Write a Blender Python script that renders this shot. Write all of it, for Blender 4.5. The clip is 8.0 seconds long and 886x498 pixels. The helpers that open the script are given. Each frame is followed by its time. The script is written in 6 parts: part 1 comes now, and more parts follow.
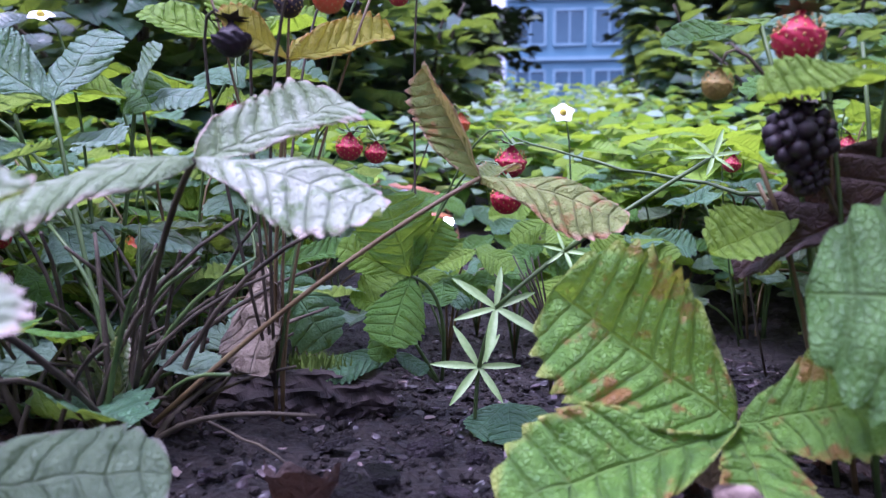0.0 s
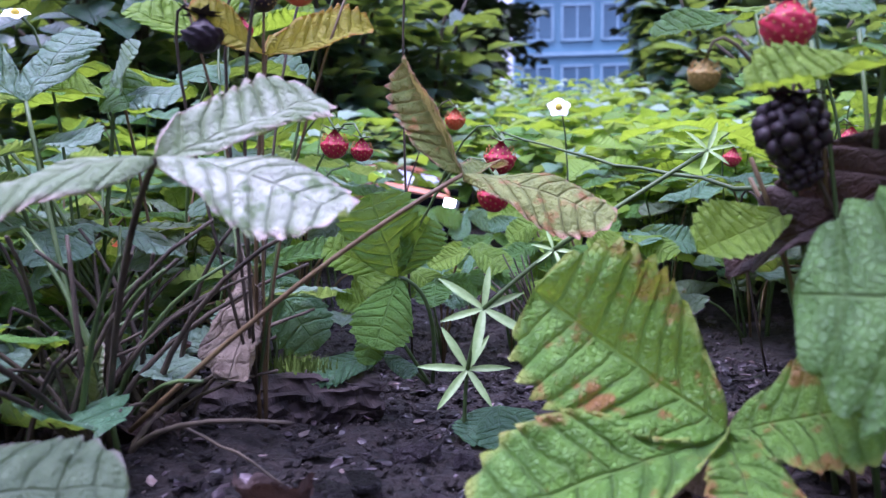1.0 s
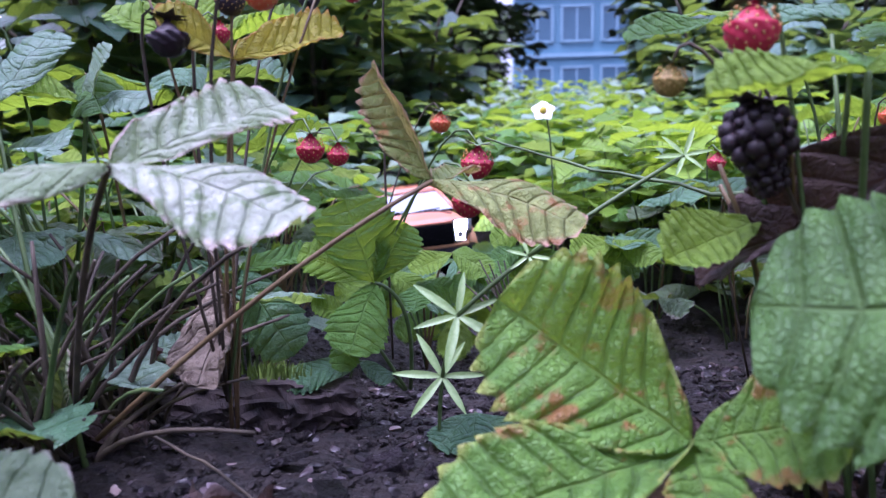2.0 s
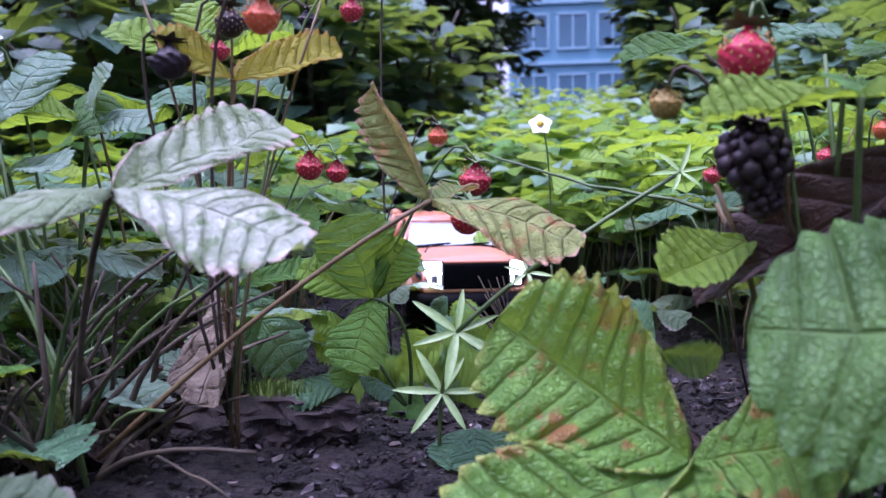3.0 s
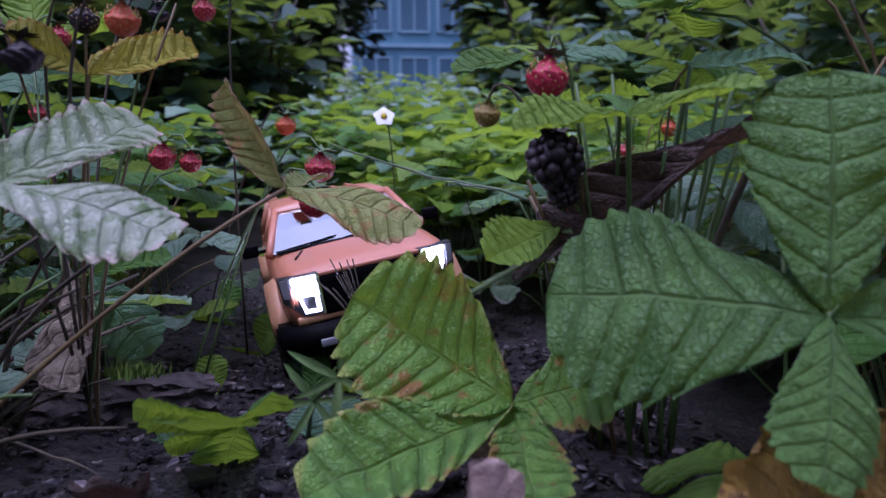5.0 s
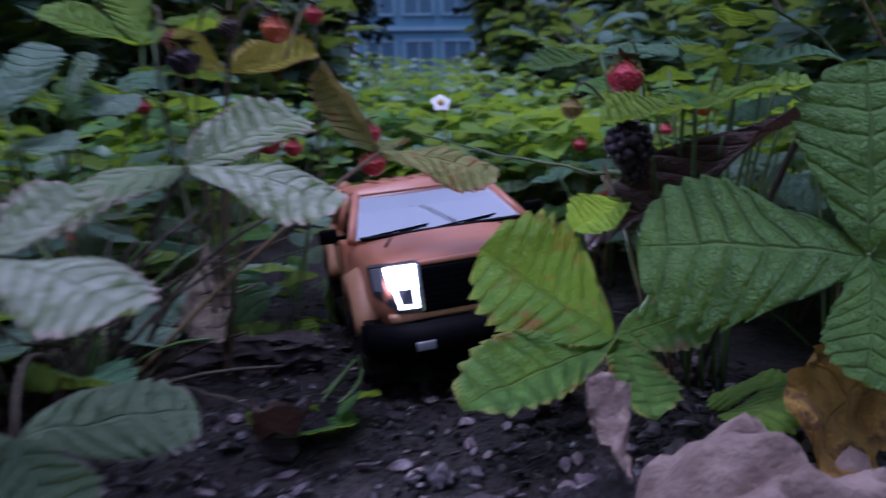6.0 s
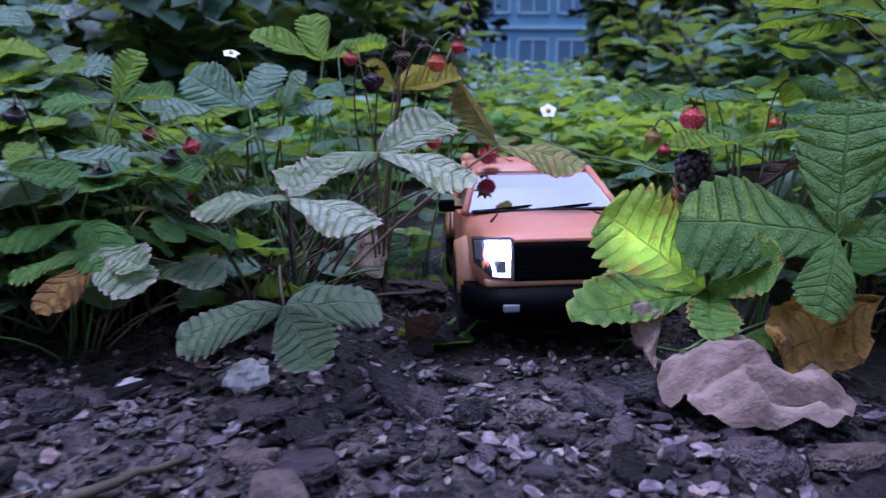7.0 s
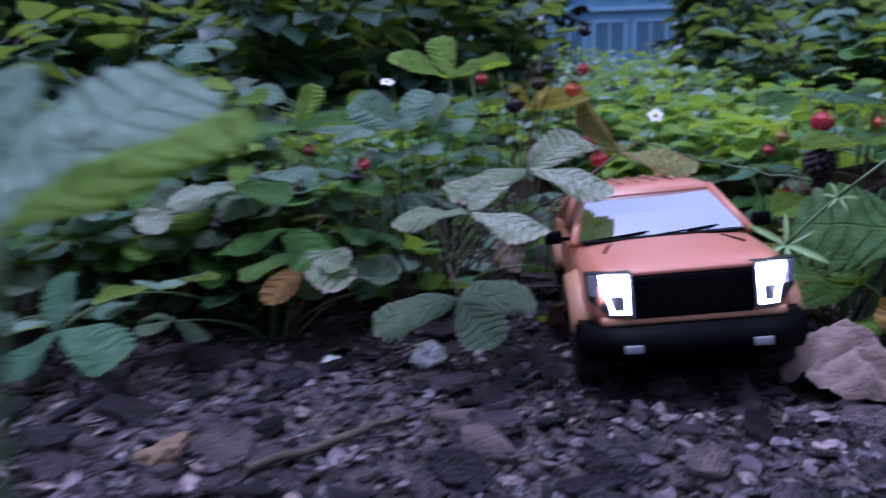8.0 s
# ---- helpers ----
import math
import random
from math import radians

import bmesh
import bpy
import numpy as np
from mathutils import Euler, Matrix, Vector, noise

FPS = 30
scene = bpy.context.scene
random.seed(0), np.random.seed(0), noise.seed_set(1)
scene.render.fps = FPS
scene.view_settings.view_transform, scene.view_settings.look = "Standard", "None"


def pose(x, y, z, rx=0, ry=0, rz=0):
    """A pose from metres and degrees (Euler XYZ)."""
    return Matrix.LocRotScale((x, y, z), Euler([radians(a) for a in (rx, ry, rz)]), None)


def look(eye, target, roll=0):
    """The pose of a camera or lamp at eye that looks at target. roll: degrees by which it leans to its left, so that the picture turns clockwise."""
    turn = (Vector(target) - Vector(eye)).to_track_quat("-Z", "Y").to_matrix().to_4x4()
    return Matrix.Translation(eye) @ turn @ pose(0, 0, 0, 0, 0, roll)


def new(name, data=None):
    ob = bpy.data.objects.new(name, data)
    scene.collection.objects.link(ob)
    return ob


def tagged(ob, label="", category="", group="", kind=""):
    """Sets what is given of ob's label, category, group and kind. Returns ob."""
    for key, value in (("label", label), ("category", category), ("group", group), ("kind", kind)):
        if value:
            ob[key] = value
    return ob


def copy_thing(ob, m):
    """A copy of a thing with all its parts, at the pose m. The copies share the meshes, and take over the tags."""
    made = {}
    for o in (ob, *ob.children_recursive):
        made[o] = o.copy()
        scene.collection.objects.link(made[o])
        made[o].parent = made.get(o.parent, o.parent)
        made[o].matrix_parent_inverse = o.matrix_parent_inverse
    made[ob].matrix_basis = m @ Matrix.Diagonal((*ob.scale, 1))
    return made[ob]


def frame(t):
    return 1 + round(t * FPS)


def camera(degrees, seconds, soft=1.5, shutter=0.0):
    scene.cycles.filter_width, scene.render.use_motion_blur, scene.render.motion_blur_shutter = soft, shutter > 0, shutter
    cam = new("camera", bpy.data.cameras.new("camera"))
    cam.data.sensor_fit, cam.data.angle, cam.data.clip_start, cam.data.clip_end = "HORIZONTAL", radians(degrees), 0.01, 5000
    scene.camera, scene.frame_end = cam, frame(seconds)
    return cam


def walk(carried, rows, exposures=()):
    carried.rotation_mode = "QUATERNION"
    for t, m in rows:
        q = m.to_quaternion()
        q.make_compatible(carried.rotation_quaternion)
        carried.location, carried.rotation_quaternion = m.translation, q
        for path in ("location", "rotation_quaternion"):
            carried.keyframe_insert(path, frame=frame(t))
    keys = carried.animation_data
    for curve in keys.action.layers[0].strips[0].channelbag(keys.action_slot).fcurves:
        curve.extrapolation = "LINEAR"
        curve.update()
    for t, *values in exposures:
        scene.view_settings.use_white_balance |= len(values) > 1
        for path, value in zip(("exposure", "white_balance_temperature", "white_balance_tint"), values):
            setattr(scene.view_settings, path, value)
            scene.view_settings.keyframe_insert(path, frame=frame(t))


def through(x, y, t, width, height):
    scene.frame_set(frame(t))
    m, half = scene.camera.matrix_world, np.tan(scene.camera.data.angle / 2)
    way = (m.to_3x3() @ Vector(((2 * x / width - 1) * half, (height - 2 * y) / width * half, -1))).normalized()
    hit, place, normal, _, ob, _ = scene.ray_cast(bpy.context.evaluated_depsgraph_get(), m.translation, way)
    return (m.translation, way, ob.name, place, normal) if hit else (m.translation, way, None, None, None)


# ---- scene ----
# ---------------------------------------------------------------- camera
cam = camera(65.7, 8.0, soft=1.3, shutter=0.55)
cam.data.dof.use_dof = True
cam.data.dof.focus_distance = 0.4
cam.data.dof.aperture_fstop = 12.5
PATH = [
    (0, (0.039, -0.024, 0.125), (-0.115, 1.959, -0.088), -0.3),
    (0.5, (0.041, -0.021, 0.123), (-0.122, 1.961, -0.093), -0.2),
    (1, (0.05, -0.013, 0.125), (-0.131, 1.967, -0.096), -0.9),
    (2.5, (0.064, -0.008, 0.129), (-0.116, 1.972, -0.082), -0.8),
    (3, (0.062, -0.01, 0.132), (-0.111, 1.973, -0.066), -1.1),
    (3.5, (0.057, -0.016, 0.132), (-0.088, 1.969, -0.062), -1.6),
    (4, (0.058, -0.025, 0.132), (0.02, 1.965, -0.066), -1.8),
    (4.5, (0.062, -0.035, 0.133), (0.147, 1.95, -0.095), -0.8),
    (4.7, (0.066, -0.041, 0.138), (0.245, 1.936, -0.103), -0.3),
    (5.8, (0.016, -0.083, 0.135), (0.376, 1.864, -0.155), -1.6),
    (6, (0.008, -0.101, 0.137), (0.258, 1.86, -0.165), -1.8),
    (6.5, (0.001, -0.186, 0.145), (0.104, 1.789, -0.152), -0.8),
    (7, (-0.009, -0.25, 0.138), (-0.049, 1.726, -0.168), 0.6),
    (7.5, (-0.027, -0.267, 0.147), (-0.098, 1.71, -0.151), -0.1),
    (8, (-0.057, -0.338, 0.161), (-0.314, 1.616, -0.178), -1.0),
]
EXPOSURES = [(0, 1.4, 5250, 47), (3.5, 1.2, 5250, 47), (4.7, 0.5, 5200, 45), (5.8, -0.5, 5000, 37), (6.1, -0.2, 4970, 38), (6.6, 0.55, 4980, 37), (7.0, 0.36, 4900, 37), (7.5, 0.45, 4880, 36), (8, 0.17, 4870, 37)]
walk(cam, [(t, look(eye, target, roll)) for t, eye, target, roll in PATH], EXPOSURES)

# ---------------------------------------------------------------- light
SUN_ELEV, SUN_ROT = radians(74), radians(235)
world = bpy.data.worlds.new("overcast_sky")
scene.world = world
world.use_nodes = True
wn = world.node_tree
sky = wn.nodes.new("ShaderNodeTexSky")
sky.sky_type = "NISHITA"
sky.sun_disc = False
sky.sun_elevation, sky.sun_rotation = SUN_ELEV, SUN_ROT
sky.air_density, sky.dust_density, sky.ozone_density = 1.0, 4.0, 1.0
cloud = wn.nodes.new("ShaderNodeMix")  # an even cloud layer over the clear sky
cloud.data_type = "RGBA"
cloud.inputs["Factor"].default_value = 0.75
drift = wn.nodes.new("ShaderNodeTexNoise")
drift.inputs["Scale"].default_value = 4.0
drift.inputs["Detail"].default_value = 5.0
shade_ramp = wn.nodes.new("ShaderNodeValToRGB")
shade_ramp.color_ramp.elements[0].position, shade_ramp.color_ramp.elements[0].color = 0.3, (0.62, 0.68, 0.78, 1)
shade_ramp.color_ramp.elements[1].position, shade_ramp.color_ramp.elements[1].color = 0.68, (0.93, 0.96, 1.08, 1)
gain = wn.nodes.new("ShaderNodeVectorMath")
gain.operation = "SCALE"
gain.inputs["Scale"].default_value = 19.0
wn.links.new(drift.outputs["Fac"], shade_ramp.inputs["Fac"])
wn.links.new(shade_ramp.outputs["Color"], gain.inputs[0])
# an overcast sky is three times as bright overhead as at the horizon
where = wn.nodes.new("ShaderNodeTexCoord")
height = wn.nodes.new("ShaderNodeSeparateXYZ")
wn.links.new(where.outputs["Generated"], height.inputs[0])
climb = wn.nodes.new("ShaderNodeMapRange")
climb.inputs["To Min"].default_value, climb.inputs["To Max"].default_value = 0.25, 1.0
wn.links.new(height.outputs["Z"], climb.inputs["Value"])
lift = wn.nodes.new("ShaderNodeVectorMath")
lift.operation = "SCALE"
wn.links.new(gain.outputs["Vector"], lift.inputs[0])
wn.links.new(climb.outputs["Result"], lift.inputs["Scale"])
wn.links.new(lift.outputs["Vector"], cloud.inputs["B"])
wn.links.new(sky.outputs["Color"], cloud.inputs["A"])
wn.links.new(cloud.outputs["Result"], wn.nodes["Background"].inputs["Color"])
wn.nodes["Background"].inputs["Strength"].default_value = 0.095
sun = bpy.data.lights.new("sun", "SUN")
sun.energy, sun.angle, sun.color = 2.1, radians(28), (1.0, 0.97, 0.95)
sun_ob = new("sun", sun)
sun_ob.matrix_world = look((math.sin(SUN_ROT) * 5, math.cos(SUN_ROT) * 5, 5 * math.tan(SUN_ELEV)), (0, 0, 0))


# ---------------------------------------------------------------- materials
class Mat:
    """A small builder for node materials."""

    def __init__(self, name):
        self.m = bpy.data.materials.new(name)
        self.m.use_nodes = True
        self.t = self.m.node_tree
        self.bsdf = self.t.nodes["Principled BSDF"]
        self.out = self.t.nodes["Material Output"]
        self.tc = self.t.nodes.new("ShaderNodeTexCoord")

    def n(self, kind, **inputs):
        node = self.t.nodes.new("ShaderNode" + kind)
        for key, v in inputs.items():
            self.put(node.inputs[int(key[1:]) if key[0] == "i" and key[1:].isdigit() else key], v)
        return node

    def put(self, socket, v):
        if isinstance(v, bpy.types.NodeSocket):
            self.t.links.new(v, socket)
        elif isinstance(v, tuple) and len(v) == 3 and socket.type == "RGBA":
            socket.default_value = (*v, 1)
        else:
            socket.default_value = v

    def math(self, op, a, b=0.0, c=0.0):
        node = self.n("Math", i0=a, i1=b, i2=c)
        node.operation = op
        return node.outputs[0]

    def noise(self, scale, detail=4.0, rough=0.55, coord="Object"):
        return self.n("TexNoise", Vector=self.tc.outputs[coord], Scale=scale, Detail=detail, Roughness=rough).outputs["Fac"]

    def voronoi(self, scale, out="Distance", coord="Object"):
        return self.n("TexVoronoi", Vector=self.tc.outputs[coord], Scale=scale).outputs[out]

    def ramp(self, fac, *stops):
        node = self.n("ValToRGB", Fac=fac)
        el = node.color_ramp.elements
        while len(el) < len(stops):
            el.new(0.5)
        for e, (p, c) in zip(el, stops):
            e.position = p
            e.color = (*c, 1) if isinstance(c, tuple) else (c, c, c, 1)
        return node.outputs["Color"]

    def mix(self, fac, a, b, mode="MIX"):
        node = self.n("Mix")
        node.data_type, node.blend_type = "RGBA", mode
        self.put(node.inputs["Factor"], fac)
        self.put(node.inputs["A"], a)
        self.put(node.inputs["B"], b)
        return node.outputs["Result"]

    def bump(self, height, strength=0.5, distance=0.001):
        node = self.n("Bump", Height=height, Strength=strength, Distance=distance)
        self.put(self.bsdf.inputs["Normal"], node.outputs["Normal"])
        return node.outputs["Normal"]

    def set(self, **inputs):
        for key, v in inputs.items():
            self.put(self.bsdf.inputs[key.replace("_", " ")], v)
        return self


def leaf_mat(name, dark, light, vein, edge=None, spots=None, spot_at=0.62, through=(0.45, 0.62, 0.03), clear=0.42, rough=0.42, edge_at=0.72, gloss=0.08):
    """Pleated leaf blade: pale veins in rows, blotches, a paler or scorched margin, some light passing through."""
    k = Mat(name)
    uv = k.n("SeparateXYZ", Vector=k.tc.outputs["UV"])
    across = k.math("MULTIPLY", k.math("ABSOLUTE", k.math("SUBTRACT", uv.outputs["X"], 0.5)), 2.0)
    big, fine, mid_noise = k.noise(2.6, 4.0), k.noise(26.0, 4.0), k.noise(9.0, 4.0, 0.6)
    along = k.math("ADD", uv.outputs["Y"], k.math("MULTIPLY", k.math("SUBTRACT", mid_noise, 0.5), 0.035))
    saw = k.math("PINGPONG", k.math("MULTIPLY", along, 10.0), 0.5)
    side = k.math("SUBTRACT", 1.0, k.math("MINIMUM", k.math("MULTIPLY", saw, 8.0), 1.0))
    mid = k.math("SUBTRACT", 1.0, k.math("MINIMUM", k.math("MULTIPLY", across, 26.0), 1.0))
    veins = k.math("MAXIMUM", mid, k.math("MULTIPLY", side, k.math("MULTIPLY_ADD", big, 1.4, -0.15)))
    # the fine net between the side veins
    cells = k.n("TexVoronoi", Vector=k.tc.outputs["Object"], Scale=34.0)
    cells.feature = "DISTANCE_TO_EDGE"
    net = k.math("SUBTRACT", 1.0, k.math("MINIMUM", k.math("MULTIPLY", cells.outputs["Distance"], 9.0), 1.0))
    puff = k.math("MULTIPLY", saw, 2.0)
    rnd = k.n("ObjectInfo").outputs["Random"]
    # panels between veins are lightened: top-lit shimmer put into the base colour
    tone = k.math("ADD", k.math("ADD", big, k.math("MULTIPLY", k.math("SUBTRACT", rnd, 0.5), 0.4)), k.math("MULTIPLY", k.math("SUBTRACT", puff, 0.5), 0.2))
    base = k.mix(k.ramp(tone, (0.3, 0.0), (0.7, 1.0)), dark, light)
    base = k.mix(k.ramp(mid_noise, (0.45, 0.0), (0.68, 0.35)), base, tuple(c * 0.6 for c in dark))
    base = k.mix(k.math("MULTIPLY", fine, 0.2), base, tuple(c * 0.5 for c in dark))
    base = k.mix(k.math("MULTIPLY", veins, 0.4), base, vein)
    base = k.mix(k.math("MULTIPLY", net, 0.1), base, vein)
    if edge:
        rim = k.ramp(k.math("ADD", across, k.math("MULTIPLY", k.math("SUBTRACT", big, 0.5), 0.7)), (edge_at, 0.0), (min(edge_at + 0.3, 1.0), 1.0))
        base = k.mix(k.math("MULTIPLY", rim, 0.85), base, edge)
    if spots:
        blot = k.ramp(k.math("ADD", k.noise(5.0, 5.0, 0.65), k.math("MULTIPLY", k.math("SUBTRACT", rnd, 0.5), 0.1)), (spot_at, 0.0), (spot_at + 0.07, 1.0))
        base = k.mix(k.math("MULTIPLY", blot, 0.85), base, spots)
    h = k.math("ADD", k.math("MULTIPLY", veins, -0.45), k.math("MULTIPLY", mid_noise, 0.6))
    h = k.math("ADD", h, k.math("MULTIPLY", net, -0.06))
    nrm = k.bump(h, 0.7, 0.017)
    k.set(Base_Color=base, Roughness=k.math("ADD", rough, k.math("MULTIPLY", mid_noise, 0.25)), Specular_IOR_Level=0.45 + 0.7 * gloss, Sheen_Weight=0.02 + 0.08 * gloss, Sheen_Roughness=0.35, Sheen_Tint=(0.85, 0.95, 1.0), Coat_Weight=0.25 * gloss, Coat_Roughness=0.25)
    tr = k.n("BsdfTranslucent", Color=k.mix(0.7, base, through, "MIX"))
    k.put(tr.inputs["Normal"], nrm)
    mixer = k.n("MixShader", Fac=clear)
    k.t.links.new(k.bsdf.outputs[0], mixer.inputs[1])
    k.t.links.new(tr.outputs[0], mixer.inputs[2])
    k.t.links.new(mixer.outputs[0], k.out.inputs["Surface"])
    return k.m


def plain_mat(name, a, b, scale, rough=0.6, bump=0.4, dist=0.001, metal=0.0, coord="Object", detail=5.0):
    k = Mat(name)
    f = k.noise(scale, detail, 0.6, coord)
    g = k.noise(scale * 6, 3.0, 0.6, coord)
    col = k.mix(k.ramp(f, (0.3, 0.0), (0.7, 1.0)), a, b)
    col = k.mix(k.math("MULTIPLY", g, 0.3), col, tuple(c * 0.5 for c in a))
    k.set(Base_Color=col, Roughness=rough, Metallic=metal)
    k.bump(k.math("ADD", f, k.math("MULTIPLY", g, 0.5)), bump, dist)
    return k.m


GREEN = leaf_mat("leaf_green", (0.035, 0.13, 0.018), (0.10, 0.27, 0.04), (0.2, 0.36, 0.09), clear=0.35)
GREEN2 = leaf_mat("leaf_blue_green", (0.035, 0.13, 0.055), (0.10, 0.25, 0.115), (0.17, 0.32, 0.16), rough=0.34, clear=0.28, gloss=0.3)
LIME = leaf_mat("leaf_lime", (0.13, 0.27, 0.02), (0.27, 0.44, 0.05), (0.32, 0.46, 0.1), clear=0.42)
FADED = leaf_mat("leaf_faded", (0.19, 0.27, 0.13), (0.52, 0.56, 0.44), (0.46, 0.52, 0.33), edge=(0.62, 0.43, 0.41), spots=(0.11, 0.19, 0.06), spot_at=0.55, clear=0.25, rough=0.55, edge_at=0.74, gloss=0.03)
SPOTTED = leaf_mat("leaf_rust_spotted", (0.045, 0.15, 0.016), (0.16, 0.34, 0.045), (0.26, 0.42, 0.11), edge=(0.36, 0.4, 0.08), spots=(0.3, 0.11, 0.035), spot_at=0.6, clear=0.36, edge_at=0.74, gloss=0.2)
DEEP = leaf_mat("leaf_deep_green", (0.035, 0.105, 0.014), (0.1, 0.225, 0.04), (0.17, 0.29, 0.08), clear=0.32, gloss=0.08, rough=0.45)
PALE = leaf_mat("leaf_pale_blue_green", (0.12, 0.25, 0.16), (0.29, 0.43, 0.31), (0.36, 0.48, 0.34), clear=0.36, rough=0.34, gloss=0.35)
FRESH = leaf_mat("leaf_fresh_green", (0.06, 0.19, 0.025), (0.13, 0.33, 0.05), (0.24, 0.42, 0.12), clear=0.42)
YELLOW = leaf_mat("leaf_turning_yellow", (0.38, 0.38, 0.03), (0.58, 0.5, 0.05), (0.36, 0.26, 0.04), edge=(0.4, 0.12, 0.02), spots=(0.4, 0.15, 0.02), spot_at=0.64, through=(0.6, 0.5, 0.05), clear=0.4)
REDDISH = leaf_mat("leaf_red_tinged", (0.12, 0.2, 0.03), (0.36, 0.42, 0.12), (0.46, 0.44, 0.2), edge=(0.66, 0.33, 0.28), spots=(0.4, 0.17, 0.06), spot_at=0.56, through=(0.6, 0.42, 0.12), clear=0.35, edge_at=0.74)
DULL = leaf_mat("leaf_dull_grey_green", (0.05, 0.1, 0.045), (0.15, 0.22, 0.12), (0.22, 0.29, 0.17), edge=(0.26, 0.2, 0.2), spots=(0.04, 0.08, 0.03), spot_at=0.6, clear=0.25, rough=0.45, edge_at=0.82)
BROWN = leaf_mat("leaf_brown_dry", (0.026, 0.015, 0.012), (0.085, 0.046, 0.036), (0.1, 0.065, 0.052), spots=(0.02, 0.013, 0.01), through=(0.3, 0.14, 0.08), clear=0.12, rough=0.6)
GREY_LEAF = plain_mat("leaf_grey_dead", (0.16, 0.105, 0.085), (0.36, 0.265, 0.22), 3.5, 0.8, 0.4, 0.008)
AMBER = leaf_mat("leaf_amber_dead", (0.2, 0.1, 0.02), (0.42, 0.25, 0.04), (0.3, 0.16, 0.03), spots=(0.09, 0.04, 0.015), spot_at=0.58, through=(0.5, 0.28, 0.04), clear=0.3, rough=0.6)
CURLED = leaf_mat("leaf_tan_dead", (0.15, 0.115, 0.08), (0.3, 0.24, 0.175), (0.3, 0.24, 0.18), spots=(0.07, 0.045, 0.03), through=(0.4, 0.28, 0.15), clear=0.12, rough=0.75)
SHRUB = leaf_mat("shrub_leaf", (0.022, 0.075, 0.05), (0.09, 0.19, 0.135), (0.12, 0.22, 0.15), clear=0.25, rough=0.3, gloss=0.35)
NEEDLE = plain_mat("conifer_green", (0.012, 0.034, 0.01), (0.085, 0.14, 0.03), 1.5, 0.6)
STALK_G = plain_mat("stalk_green", (0.05, 0.10, 0.025), (0.11, 0.17, 0.05), 60.0, 0.5, 0.3, 0.0005)
STALK_R = plain_mat("stalk_red_brown", (0.12, 0.07, 0.03), (0.19, 0.14, 0.06), 60.0, 0.55, 0.3, 0.0005)
STALK_D = plain_mat("stalk_dry_brown", (0.024, 0.018, 0.011), (0.1, 0.077, 0.048), 50.0, 0.8, 0.6, 0.0008)
BARK = plain_mat("bark", (0.004, 0.003, 0.003), (0.075, 0.052, 0.05), 70.0, 0.8, 0.9, 0.002)
MOSS = plain_mat("moss", (0.06, 0.12, 0.01), (0.16, 0.24, 0.03), 120.0, 0.9, 0.8, 0.001)
def chip_mat(name, gain):
    k = Mat(name)
    rnd = k.n("ObjectInfo").outputs["Random"]
    isl = k.n("NewGeometry").outputs["Random Per Island"]
    f = k.noise(3.0, 6.0, 0.65)
    tone = k.math("FRACT", k.math("ADD", rnd, isl))
    col = k.ramp(tone, (0.0, (0.008, 0.006, 0.007)), (0.35, (0.035, 0.026, 0.032)), (0.68, (0.13, 0.095, 0.115)), (0.92, (0.2, 0.148, 0.155)), (1.0, (0.3, 0.22, 0.19)))
    col = k.mix(k.ramp(f, (0.42, 0.0), (0.62, 0.6)), col, (0.014, 0.011, 0.012))
    col = k.mix(1.0, col, (gain, gain, gain), "MULTIPLY")
    k.set(Base_Color=col, Roughness=0.42, Specular_IOR_Level=0.5)
    k.bump(k.math("ADD", f, k.noise(14.0, 4.0)), 0.8, 0.08)
    return k.m


CHIP = chip_mat("mulch_chip", 1.0)
BITS = chip_mat("mulch_bits", 0.45)
STONE = plain_mat("pale_stone", (0.82, 0.8, 0.76), (0.92, 0.9, 0.87), 6.0, 0.8, 0.5, 0.02)
TAN = plain_mat("tan_bark_chunk", (0.28, 0.17, 0.09), (0.5, 0.34, 0.2), 70.0, 0.85, 0.9, 0.002)
PETAL = plain_mat("white_petal", (0.75, 0.76, 0.72), (0.85, 0.85, 0.82), 200.0, 0.5, 0.1)
POLLEN = plain_mat("flower_centre", (0.55, 0.42, 0.03), (0.7, 0.55, 0.06), 300.0, 0.7, 0.4)


